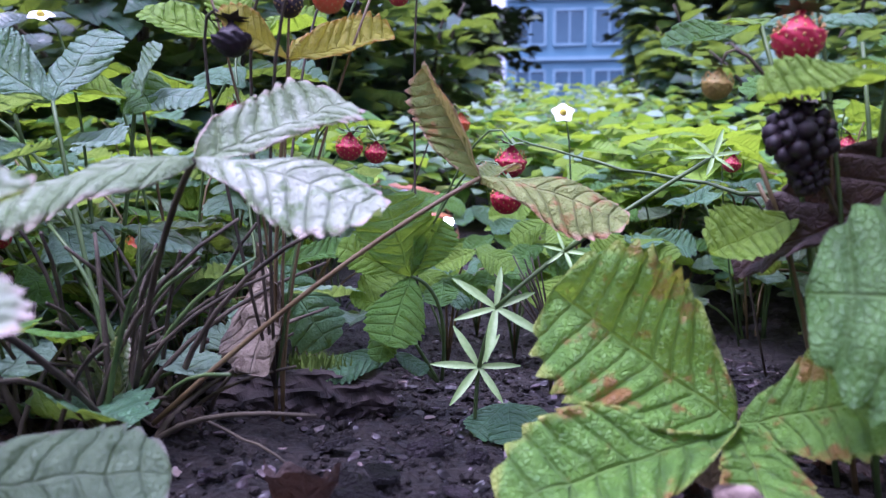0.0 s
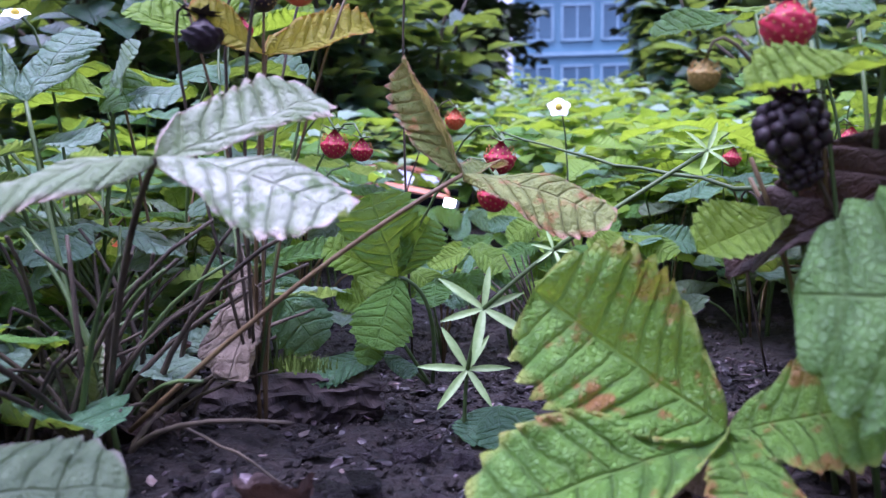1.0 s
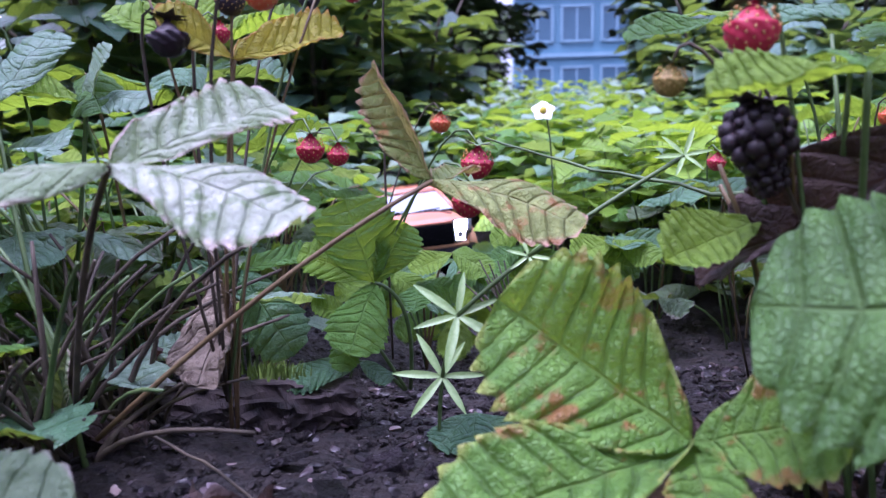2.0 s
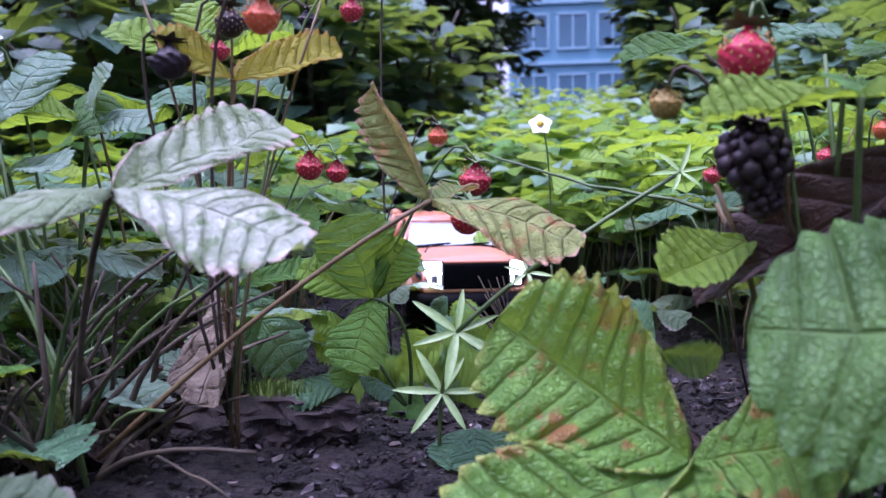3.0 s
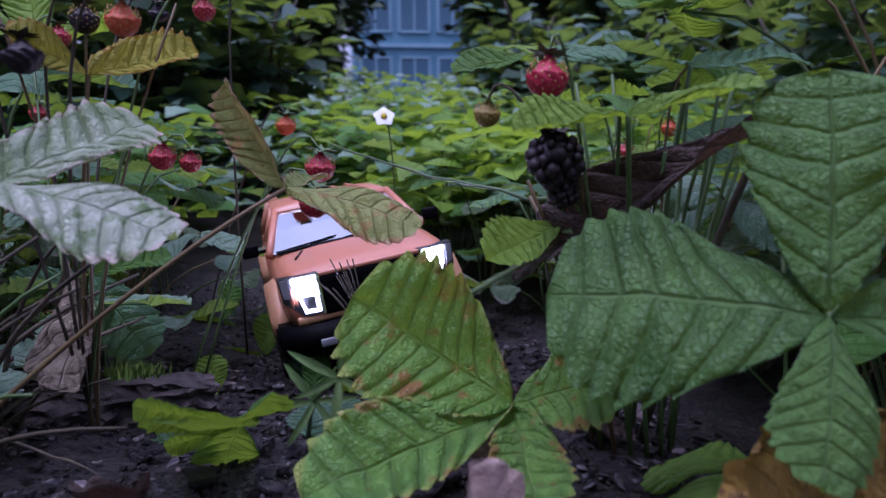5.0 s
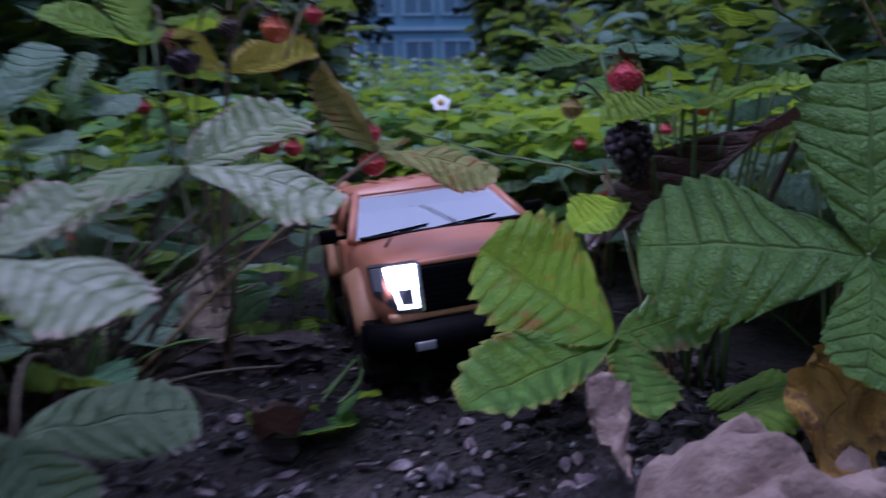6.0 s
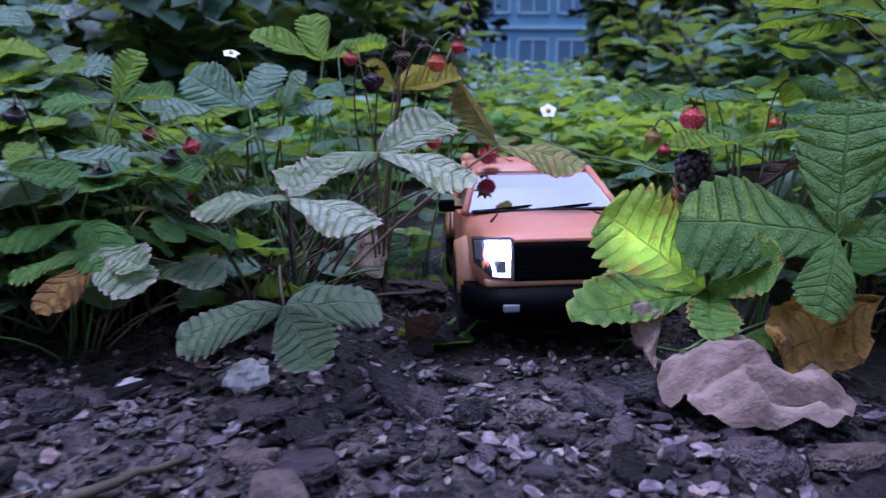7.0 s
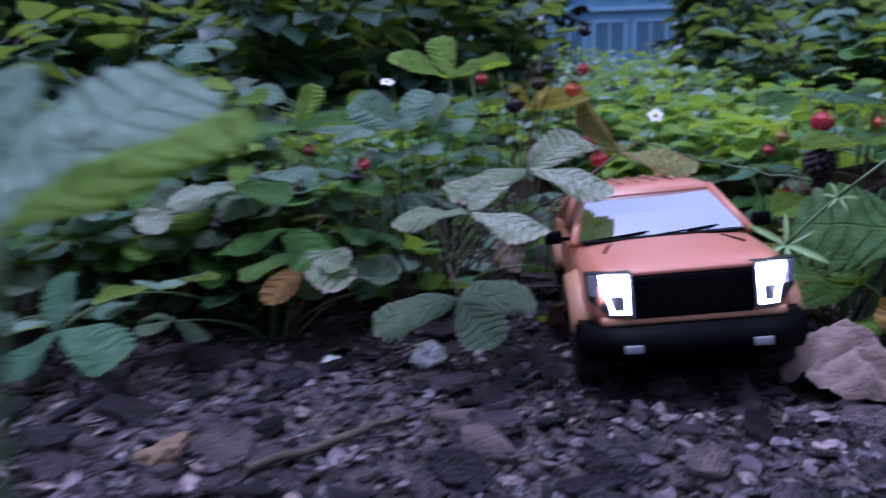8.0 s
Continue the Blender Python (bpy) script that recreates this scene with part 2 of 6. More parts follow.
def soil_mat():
    """Black humus with pale grit, and a patch of dry grey dust on the open ground; both also paint plant shade."""
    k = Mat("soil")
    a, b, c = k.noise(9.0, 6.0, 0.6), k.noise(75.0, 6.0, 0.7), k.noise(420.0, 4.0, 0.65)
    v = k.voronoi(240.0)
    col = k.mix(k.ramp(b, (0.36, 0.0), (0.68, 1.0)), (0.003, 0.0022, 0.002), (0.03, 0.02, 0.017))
    # dust fades out towards the plants: partly real, partly their shade put into colour
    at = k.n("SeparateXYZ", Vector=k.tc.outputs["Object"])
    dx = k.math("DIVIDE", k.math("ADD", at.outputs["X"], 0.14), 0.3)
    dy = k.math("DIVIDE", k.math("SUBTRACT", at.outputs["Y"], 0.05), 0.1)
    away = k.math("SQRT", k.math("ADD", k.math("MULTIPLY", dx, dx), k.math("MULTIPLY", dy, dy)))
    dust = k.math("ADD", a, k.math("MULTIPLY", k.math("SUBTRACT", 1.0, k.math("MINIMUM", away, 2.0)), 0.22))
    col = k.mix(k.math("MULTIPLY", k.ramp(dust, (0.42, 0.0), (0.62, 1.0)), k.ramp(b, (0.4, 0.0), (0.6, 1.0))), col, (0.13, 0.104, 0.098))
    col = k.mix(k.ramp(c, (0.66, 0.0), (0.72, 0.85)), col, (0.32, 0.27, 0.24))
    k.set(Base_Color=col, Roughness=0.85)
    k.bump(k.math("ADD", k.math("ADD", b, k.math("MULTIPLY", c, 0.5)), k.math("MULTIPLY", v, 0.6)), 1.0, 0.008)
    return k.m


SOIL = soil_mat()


def berry_mat(name, a, b, seed_col, rough=0.4):
    k = Mat(name)
    f = k.noise(120.0, 3.0)
    k.set(Base_Color=k.mix(f, a, b), Roughness=rough + 0.1, Subsurface_Weight=0.15, Subsurface_Radius=(0.004, 0.001, 0.001), Subsurface_Scale=0.5)
    return k.m


RED = berry_mat("berry_red", (0.36, 0.008, 0.028), (0.5, 0.028, 0.06), (0.7, 0.4, 0.1))
ORANGE_RED = berry_mat("berry_orange_red", (0.5, 0.06, 0.02), (0.6, 0.12, 0.03), (0.7, 0.4, 0.1))
DARK_BERRY = berry_mat("berry_dried_dark", (0.006, 0.003, 0.006), (0.022, 0.008, 0.013), (0.1, 0.06, 0.05), 0.5)
GREEN_BERRY = berry_mat("berry_unripe", (0.2, 0.17, 0.03), (0.3, 0.19, 0.04), (0.3, 0.2, 0.1), 0.5)
SEED = plain_mat("berry_seed", (0.45, 0.25, 0.06), (0.6, 0.4, 0.12), 300.0, 0.5)


# ---------------------------------------------------------------- mesh helpers
def mesh_from(name, verts, faces, mat=None, uvs=None, smooth=True):
    me = bpy.data.meshes.new(name)
    me.from_pydata([tuple(v) for v in verts], [], [tuple(f) for f in faces])
    if uvs is not None:
        layer = me.uv_layers.new(name="UVMap")
        idx = np.empty(len(me.loops), dtype=np.int32)
        me.loops.foreach_get("vertex_index", idx)
        layer.data.foreach_set("uv", np.asarray(uvs, dtype=np.float32)[idx].ravel())
    if smooth:
        me.polygons.foreach_set("use_smooth", np.ones(len(me.polygons), dtype=bool))
    me.materials.append(mat)
    me.update()
    return me


def empty(name, loc=(0, 0, 0)):
    ob = new(name)
    ob.empty_display_size = 0.01
    ob.location = loc
    return ob


def origin(ob):
    """World place of a thing or part whose parents only shift it."""
    p = ob.location.copy()
    while ob.parent:
        ob = ob.parent
        p = p + ob.location
    return p


def part(name, data, material, parent, label="", m=None):
    """Links a bmesh or mesh as one mesh object under a thing or part; m is its pose in the parent's space."""
    if isinstance(data, bmesh.types.BMesh):
        me = bpy.data.meshes.new(name)
        data.to_mesh(me)
        data.free()
        me.materials.append(material)
        data = me
    ob = new(name, data)
    ob.parent = parent
    if m is not None:
        ob.matrix_basis = m
    if material and data.materials[0] is not material:
        ob.material_slots[0].link = "OBJECT"
        ob.material_slots[0].material = material
    if label:
        ob["label"] = label
    return ob


def shade(bm, on=True):
    for f in bm.faces:
        f.smooth = on
    return bm


def box_bm(sx, sy, sz, at=(0, 0, 0), bevel=0.0, seg=2):
    bm = bmesh.new()
    bmesh.ops.create_cube(bm, size=1.0, matrix=Matrix.Translation(at) @ Matrix.Diagonal((sx, sy, sz, 1)))
    if bevel:
        bmesh.ops.bevel(bm, geom=bm.edges[:], offset=bevel, segments=seg, affect="EDGES", profile=0.6)
        shade(bm)
    return bm


def cyl_bm(r, depth, at=(0, 0, 0), axis="X", seg=24, bevel=0.0, r2=None):
    bm = bmesh.new()
    turn = {"X": pose(0, 0, 0, 0, 90, 0), "Y": pose(0, 0, 0, 90, 0, 0), "Z": Matrix()}[axis]
    bmesh.ops.create_cone(bm, cap_ends=True, segments=seg, radius1=r, radius2=r if r2 is None else r2, depth=depth, matrix=Matrix.Translation(at) @ turn)
    if bevel:
        caps = [e for e in bm.edges if any(len(f.verts) > 4 for f in e.link_faces)]
        bmesh.ops.bevel(bm, geom=caps, offset=bevel, segments=2, affect="EDGES")
    return shade(bm)


def join_bm(*parts):
    """Joins bmeshes into the first."""
    first = parts[0]
    for b in parts[1:]:
        me = bpy.data.meshes.new("tmp")
        b.to_mesh(me)
        b.free()
        first.from_mesh(me)
        bpy.data.meshes.remove(me)
    return first


def bez(p, steps):
    """Points along a quadratic bend through start, pull and end."""
    a, b, c = (Vector(v) for v in p)
    return [a * (1 - t) ** 2 + b * 2 * t * (1 - t) + c * t * t for t in (i / steps for i in range(steps + 1))]


def tube(points, r0, r1, sides=6):
    """Tapered tube along points: verts, faces."""
    verts, faces, n = [], [], len(points)
    for i, p in enumerate(points):
        d = (points[min(i + 1, n - 1)] - points[max(i - 1, 0)]).normalized()
        a = d.cross(Vector((0.31, 0.95, 0.05))).normalized()
        b = d.cross(a)
        r = r0 + (r1 - r0) * i / (n - 1)
        verts += [p + (a * math.cos(k) + b * math.sin(k)) * r for k in (2 * math.pi * j / sides for j in range(sides))]
    for i in range(n - 1):
        for j in range(sides):
            k = (j + 1) % sides
            faces.append((i * sides + j, i * sides + k, (i + 1) * sides + k, (i + 1) * sides + j))
    faces += [tuple(range(sides))[::-1], tuple(range((n - 1) * sides, n * sides))]
    return verts, faces


def leaflet_mesh(name, seed, teeth=9, per=4, cols=4, wide=0.42, fold=0.25, curl=0.15, pleat=0.022, wavy=0.025, tooth=0.18, mat=None, crumple=0.0):
    """A toothed, pleated leaflet: base at the origin, one unit long towards +Y, its upper face towards +Z."""
    rng = random.Random(seed)
    rows = teeth * per
    verts, uvs, faces = [], [], []
    ph = rng.uniform(0, 6)
    for i in range(rows + 1):
        u = i / rows
        yo = u + 0.34 * (1 - u) * min(1.0, u * 5)  # where the side vein that starts at u meets the margin
        w = wide * (yo ** 0.7) * max(1e-4, 1 - yo ** 3.8) ** 0.55 * 1.2
        frac = (u * teeth) % 1.0
        if frac < 1e-6:
            bite, swell = (rng.uniform(0.6, 1.35), rng.uniform(0.6, 1.35)), (rng.uniform(0.5, 1.3), rng.uniform(0.5, 1.3))
        ridge = 2 * abs(math.sin(math.pi * u * teeth)) ** 0.75 - 1  # sunk veins, swollen panels between
        for j in range(-cols, cols + 1):
            v = j / cols
            a = abs(v)
            right = 1 if v > 0 else 0
            jag = 1 - tooth * 2 * abs(frac - 0.45) ** 1.3 * bite[right]
            k = jag if a == 1 else 1.0
            x = w * v * k
            y = u + (yo - u) * a + (0.05 * bite[right] * (1 - abs(frac - 0.45) * 2) if a == 1 else 0) * (1 - 0.6 * u)
            y += (right - 0.5) * 0.45 / teeth * a ** 0.4 * (1 - u) * min(1.0, u * 4)
            z = fold * abs(x) - curl * (y - 0.25) ** 2 - curl * 1.2 * a * a * w * w * 3
            z += pleat * swell[right] * ridge * math.sin(min(1.0, a * 1.25) * math.pi / 2) * (1 - 0.7 * a ** 4) * min(1.0, w / wide * 1.3)
            z += wavy * math.sin(3.1 * y + 2.3 * v + ph) + wavy * 1.4 * a * math.sin(9 * y + ph * 2 + (2 if v > 0 else 0))
            if crumple:
                c = Vector((x * 4, y * 4, seed))
                z += crumple * (noise.noise(c) + 0.5 * noise.noise(c * 2.3))
                x += crumple * 0.5 * noise.noise(c + Vector((7, 0, 0)))
                y += crumple * 0.5 * noise.noise(c + Vector((0, 9, 0)))
            verts.append((x, y, z))
            uvs.append((0.5 + 0.5 * v, u * teeth / 10))
    n = 2 * cols + 1
    for i in range(rows):
        for j in range(n - 1):
            faces.append((i * n + j, i * n + j + 1, (i + 1) * n + j + 1, (i + 1) * n + j))
    return mesh_from(name, verts, faces, mat or GREEN, uvs)


HERO = [leaflet_mesh("leaflet_blade", 10 + i, (8, 7, 9, 8, 7, 8)[i], 6, 8, wide=0.40 + 0.03 * (i % 3), fold=(0.3, 0.12, 0.45, 0.0, 0.2, 0.6)[i], curl=(0.12, 0.3, 0.05, 0.22, -0.12, 0.2)[i], pleat=(0.021, 0.014, 0.024, 0.009, 0.017, 0.022)[i], crumple=(0.04, 0.035, 0.04, 0.02, 0.035, 0.04)[i], wavy=0.02, tooth=0.25) for i in range(6)]
MASS = [leaflet_mesh("small_leaflet_blade", 40 + i, 7, 3, 3, wide=0.40 + 0.03 * (i % 3), fold=(0.35, 0.15, 0.5, 0.0)[i], curl=(0.2, 0.4, 0.05, 0.3)[i], pleat=0.02, crumple=0.05, tooth=0.26) for i in range(4)]
DEAD = [leaflet_mesh("dead_leaf_blade", 60 + i, 7, 5, 7, crumple=(0.24, 0.2, 0.25)[i], wide=0.42, fold=(0.5, -0.5, 0.4)[i], curl=(0.45, -0.7, 1.3)[i], pleat=0.015, wavy=0.06, tooth=0.12) for i in range(3)]


def frame_to(base, tip, normal):
    """Pose that takes +Y along base to tip, +Z near normal; scaled by the length."""
    base, tip = Vector(base), Vector(tip)
    y = tip - base
    length = y.length
    y = y.normalized()
    z = Vector(normal)
    z = (z - y * z.dot(y)).normalized()
    x = y.cross(z)
    r = Matrix((x, y, z)).transposed().to_4x4()
    return Matrix.Translation(base) @ r, length


def leaflet(parent, base, tip, normal, mat, mesh, wide=1.0, label="", name="leaflet"):
    m, length = frame_to(base, tip, normal)
    m = Matrix.Translation(-origin(parent)) @ m @ Matrix.Diagonal((length * wide, length, length, 1))
    return part(name, mesh, mat, parent, label, m)


def stalk(parent, a, pull, b, r0, r1, mat, name="leaf_stalk", sides=6, steps=8, label=""):
    o = origin(parent)
    v, f = tube([p - o for p in bez((a, pull, b), steps)], r0, r1, sides)
    return part(name, mesh_from(name, v, f, mat), mat, parent, label)


def berry_mesh(name, mat, long=1.15, bumps=True, seed=0):
    """Unit berry hanging down from the origin: a rounded cone with rows of seed pits."""
    rng = random.Random(seed)
    verts, faces = [], []
    R, C = 24, 34
    dots = []
    for i in range(70):
        u = (i + 0.5) / 70
        r = 0.5 * math.sqrt(max(0.0, 1 - max(0.0, (u - 0.3) / 0.7) ** 2.4)) * min(1.0, 0.5 + u * 1.6)
        dots.append(Vector((r * math.cos(2.39996 * i), r * math.sin(2.39996 * i), -u * long)))
    for i in range(R + 1):
        u = i / R
        r = 0.5 * (math.sin(math.pi * min(u * 1.25, 1) ** 0.8 * 0.5) if u < 0.45 else 1.0) * math.sqrt(max(0.0, 1 - max(0.0, (u - 0.3) / 0.7) ** 2.4))
        if i == 0:
            r = 0.12
        for j in range(C):
            a = 2 * math.pi * j / C
            p = Vector((r * math.cos(a), r * math.sin(a), -u * long))
            near = min((p - q).length for q in dots)
            k = 1 + 0.13 * max(0.0, 1 - (near / 0.13) ** 2) + (0.12 * max(0.0, 1 - (near / 0.13) ** 2) + 0.13 * noise.noise(p * 3 + Vector((seed, 0, 0))) if seed > 3 else 0)
            verts.append((r * k * math.cos(a), r * k * math.sin(a), -u * long))
    for i in range(R):
        for j in range(C):
            k = (j + 1) % C
            faces.append((i * C + j, (i + 1) * C + j, (i + 1) * C + k, i * C + k))
    faces += [tuple(range(C)), tuple(range(R * C, (R + 1) * C))[::-1]]
    return mesh_from(name, verts, faces, mat)


BERRY = berry_mesh("berry_flesh", RED, 1.1, True, 1)
SHRIVELLED = berry_mesh("shrivelled_flesh", DARK_BERRY, 1.05, True, 7)


def lumpy_berry_mesh(name, mat, seed, count=64, long=1.2, grain=0.12):
    """Unit berry hanging down from the origin, made of many small round drupelets."""
    rng = random.Random(seed)
    bm = bmesh.new()
    bmesh.ops.create_icosphere(bm, subdivisions=2, radius=0.42, matrix=Matrix.Translation((0, 0, -long * 0.48)) @ Matrix.Diagonal((1, 1, long * 1.05, 1)))
    for i in range(count):
        u = (i + 0.5) / count
        h, a = 1 - 2 * u, 2.39996 * i
        r = math.sqrt(1 - h * h) * (0.47 if h > 0 else 0.47 * (1 + 0.25 * h)) * rng.uniform(0.82, 1.06)
        at = (r * math.cos(a), r * math.sin(a), -long * 0.5 + h * long * 0.47)
        bmesh.ops.create_icosphere(bm, subdivisions=1, radius=grain * rng.uniform(0.6, 1.2), matrix=Matrix.Translation(at))
    me = bpy.data.meshes.new(name)
    shade(bm).to_mesh(me)
    bm.free()
    me.materials.append(mat)
    return me


LUMPY = lumpy_berry_mesh("lumpy_flesh", DARK_BERRY, 3, 44, 1.05, 0.15)


def seeds_mesh():
    verts, faces = [], []
    for i in range(2, 11):
        u = i / 12
        r = 0.5 * math.sqrt(max(0.02, 1 - max(0.0, (u - 0.3) / 0.7) ** 2.4)) * min(1, 0.6 + u)
        for j in range(9):
            a = 2 * math.pi * (j + 0.5 * (i % 2)) / 9
            c = Vector((r * 1.04 * math.cos(a), r * 1.04 * math.sin(a), -u * 1.1))
            s, n = 0.035, len(verts)
            verts += [c + Vector(d) * s for d in ((1, 0, 0), (-1, 0, 0), (0, 1, 0), (0, -1, 0), (0, 0, 1.5), (0, 0, -1.5))]
            faces += [tuple(n + q for q in f) for f in ((0, 2, 4), (2, 1, 4), (1, 3, 4), (3, 0, 4), (2, 0, 5), (1, 2, 5), (3, 1, 5), (0, 3, 5))]
    return mesh_from("seed_coat", verts, faces, SEED)


def sepals_mesh():
    verts, faces = [], []
    for j in range(8):
        a = 2 * math.pi * j / 8
        d, s = Vector((math.cos(a), math.sin(a), 0)), Vector((-math.sin(a), math.cos(a), 0))
        n = len(verts)
        verts += [Vector((0, 0, 0.03)), d * 0.3 + s * 0.13 + Vector((0, 0, 0.07)), d * 0.62 + Vector((0, 0, 0.02 + 0.1 * (j % 3))), d * 0.3 - s * 0.13 + Vector((0, 0, 0.07))]
        faces += [(n, n + 1, n + 2), (n, n + 2, n + 3)]
    return mesh_from("sepals", verts, faces, STALK_G)


SEEDS, SEPALS = seeds_mesh(), sepals_mesh()


def berry(parent, at, size, mat=RED, tilt=(0, 0, 0), flesh=None, seeds=True, stem_from=None, stem_pull=None, label=""):
    """Berry under a plant: flesh with seeds and sepals, and the stem that carries it."""
    m = Matrix.Translation(Vector(at) - origin(parent)) @ pose(0, 0, 0, *tilt) @ Matrix.Diagonal((size, size, size, 1))
    ob = part("berry", flesh or BERRY, mat, parent, label, m)
    if seeds:
        part("seed_coat", SEEDS, SEED, ob)
    part("calyx", SEPALS, STALK_G if mat in (RED, ORANGE_RED, GREEN_BERRY) else STALK_D, ob)
    if stem_from is not None:
        top = Vector(at) + (pose(0, 0, 0, *tilt) @ Vector((0, 0, 0.03 * size)))
        pull = stem_pull or ((Vector(stem_from) + top) / 2 + Vector((0, 0, size * 1.2)))
        stalk(parent, stem_from, pull, top, 0.0009, 0.0006, STALK_G if mat is RED else STALK_D, "berry_stem", 5, 8)
    return ob


def ground_z(x, y):
    """Height of the soil: a shallow slope, mounds and clods."""
    p = Vector((x, y, 0))
    far = min(1.0, max(0.0, (math.hypot(x, y) - 1.5) / 4))
    z = -0.013 + 0.009 * noise.noise(p * 6) + 0.004 * noise.noise(p * 22)
    z += 0.022 * math.exp(-(((x + 0.14) / 0.07) ** 2 + ((y - 0.3) / 0.1) ** 2))
    z += 0.012 * math.exp(-(((x - 0.19) / 0.08) ** 2 + ((y - 0.22) / 0.12) ** 2))
    return z * (1 - far) - 0.02 * far


# ---------------------------------------------------------------- ground
LANE = [(-0.5, 0.04), (0.1, 0.05), (0.3, 0.08), (0.45, 0.088), (0.6, 0.075), (0.8, -0.015), (1.0, -0.06), (1.4, -0.2)]


def lane_x(y):
    return float(np.interp(y, [p[0] for p in LANE], [p[1] for p in LANE]))


def soil_z(x, y):
    z = ground_z(x, y)
    climb = min(4.5, max(0.0, y - 0.85))
    z += 0.17 * climb * climb / (climb + 0.35)
    return z - 0.026 * math.exp(-(((x - 0.05) / 0.13) ** 2 + ((y - 0.66) / 0.2) ** 2))


def build_ground():
    fx = list(np.arange(-0.6, 0.5, 0.005))
    fy = list(np.arange(-0.4, 0.9, 0.005))
    out = [0.02, 0.05, 0.1, 0.2, 0.4, 0.8, 1.6, 3, 6, 12, 25, 50, 100]
    xs = [fx[0] - o for o in out[::-1]] + fx + [fx[-1] + o for o in out]
    ys = [fy[0] - o for o in out[::-1]] + fy + [fy[-1] + o for o in out]
    verts = []
    for y in ys:
        for x in xs:
            z = soil_z(x, y)
            if -0.6 < x < 0.5 and -0.4 < y < 0.9:
                z += 0.0034 * noise.noise(Vector((x, y, 3)) * 60) + 0.0022 * noise.noise(Vector((x, y, 7)) * 150)
            verts.append((x, y, z))
    n = len(xs)
    faces = [(j * n + i, j * n + i + 1, (j + 1) * n + i + 1, (j + 1) * n + i) for j in range(len(ys) - 1) for i in range(n - 1)]
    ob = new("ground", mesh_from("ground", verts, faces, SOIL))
    return tagged(ob, "dark crumbly garden soil with mulch", "ground", kind="structure")


ground = build_ground()

# ---------------------------------------------------------------- backdrop: building, trees, shrubs
FACADE = plain_mat("blue_facade", (0.10, 0.25, 0.33), (0.14, 0.30, 0.385), 0.3, 0.6, 0.1, 0.01)
FRAME_P = plain_mat("pale_frame", (0.2, 0.36, 0.44), (0.25, 0.42, 0.5), 2.0, 0.6, 0.1)
DARK_GLASS = plain_mat("dark_window", (0.04, 0.11, 0.16), (0.07, 0.16, 0.22), 0.5, 0.3, 0.0)


def build_house():
    x0, x1, y0, h = 0.5, 5.7, 30.0, 13.0
    ob = empty("apartment_building", (0.5, y0, 0))
    tagged(ob, "distant blue apartment building with rows of windows", "building")
    part("wall", box_bm(x1 - x0, 8, h, ((x1 - x0) / 2, 4, h / 2 - 0.1)), FACADE, ob)
    part("roof", box_bm(x1 - x0 + 0.6, 8.6, 0.3, ((x1 - x0) / 2, 4, h + 0.05)), FRAME_P, ob)
    pane, rim = box_bm(1.15, 0.06, 1.35), join_bm(box_bm(1.35, 0.12, 0.1, (0, 0, 0.72)), box_bm(1.35, 0.12, 0.1, (0, 0, -0.72)), box_bm(0.1, 0.12, 1.5, (-0.63, 0, 0)), box_bm(0.1, 0.12, 1.5, (0.63, 0, 0)), box_bm(0.07, 0.1, 1.4))
    mp, mr = bpy.data.meshes.new("pane"), bpy.data.meshes.new("window_frame")
    for b, me, ma in ((pane, mp, DARK_GLASS), (rim, mr, FRAME_P)):
        b.to_mesh(me)
        b.free()
        me.materials.append(ma)
    for s in range(5):
        for c in range(3):
            w = part("window", mr, FRAME_P, ob, "", pose(0.95 + c * 1.65, -0.05, 1.3 + s * 2.5))
            part("pane", mp, DARK_GLASS, w, "", pose(0, 0.02, 0))
    for s in range(1, 5):
        part("ledge", box_bm(x1 - x0 + 0.1, 0.2, 0.16, ((x1 - x0) / 2, -0.06, s * 2.5)), FRAME_P, ob)


build_house()


def scatter_leaves(name, places, dirs, normals, sizes, mat, template=None):
    """One mesh of many small leaves."""
    t = template or [(0, 0, 0), (-0.28, 0.3, 0.08), (0.28, 0.3, 0.08), (-0.36, 0.62, 0.08), (0.36, 0.62, 0.08), (0, 1.0, -0.1), (0, 0.3, 0.0), (0, 0.62, -0.02)]
    tf = [(0, 6, 1), (0, 2, 6), (1, 6, 7, 3), (6, 2, 4, 7), (3, 7, 5), (7, 4, 5)]
    tuv = [(0.5, 0), (0, 0.3), (1, 0.3), (0, 0.6), (1, 0.6), (0.5, 0.9), (0.5, 0.3), (0.5, 0.6)]
    T = np.array(t)
    y = np.array(dirs, float)
    y /= np.linalg.norm(y, axis=1)[:, None]
    z = np.array(normals, float)
    z -= y * (z * y).sum(1)[:, None]
    z /= np.linalg.norm(z, axis=1)[:, None] + 1e-9
    x = np.cross(y, z)
    R = np.stack([x, y, z], 1)
    V = np.array(places)[:, None] + np.einsum("kj,njc->nkc", T, R) * np.array(sizes)[:, None, None]
    n = len(T)
    faces = [tuple(i * n + q for q in f) for i in range(len(V)) for f in tf]
    return mesh_from(name, V.reshape(-1, 3), faces, mat, np.tile(np.array(tuv), (len(V), 1)))


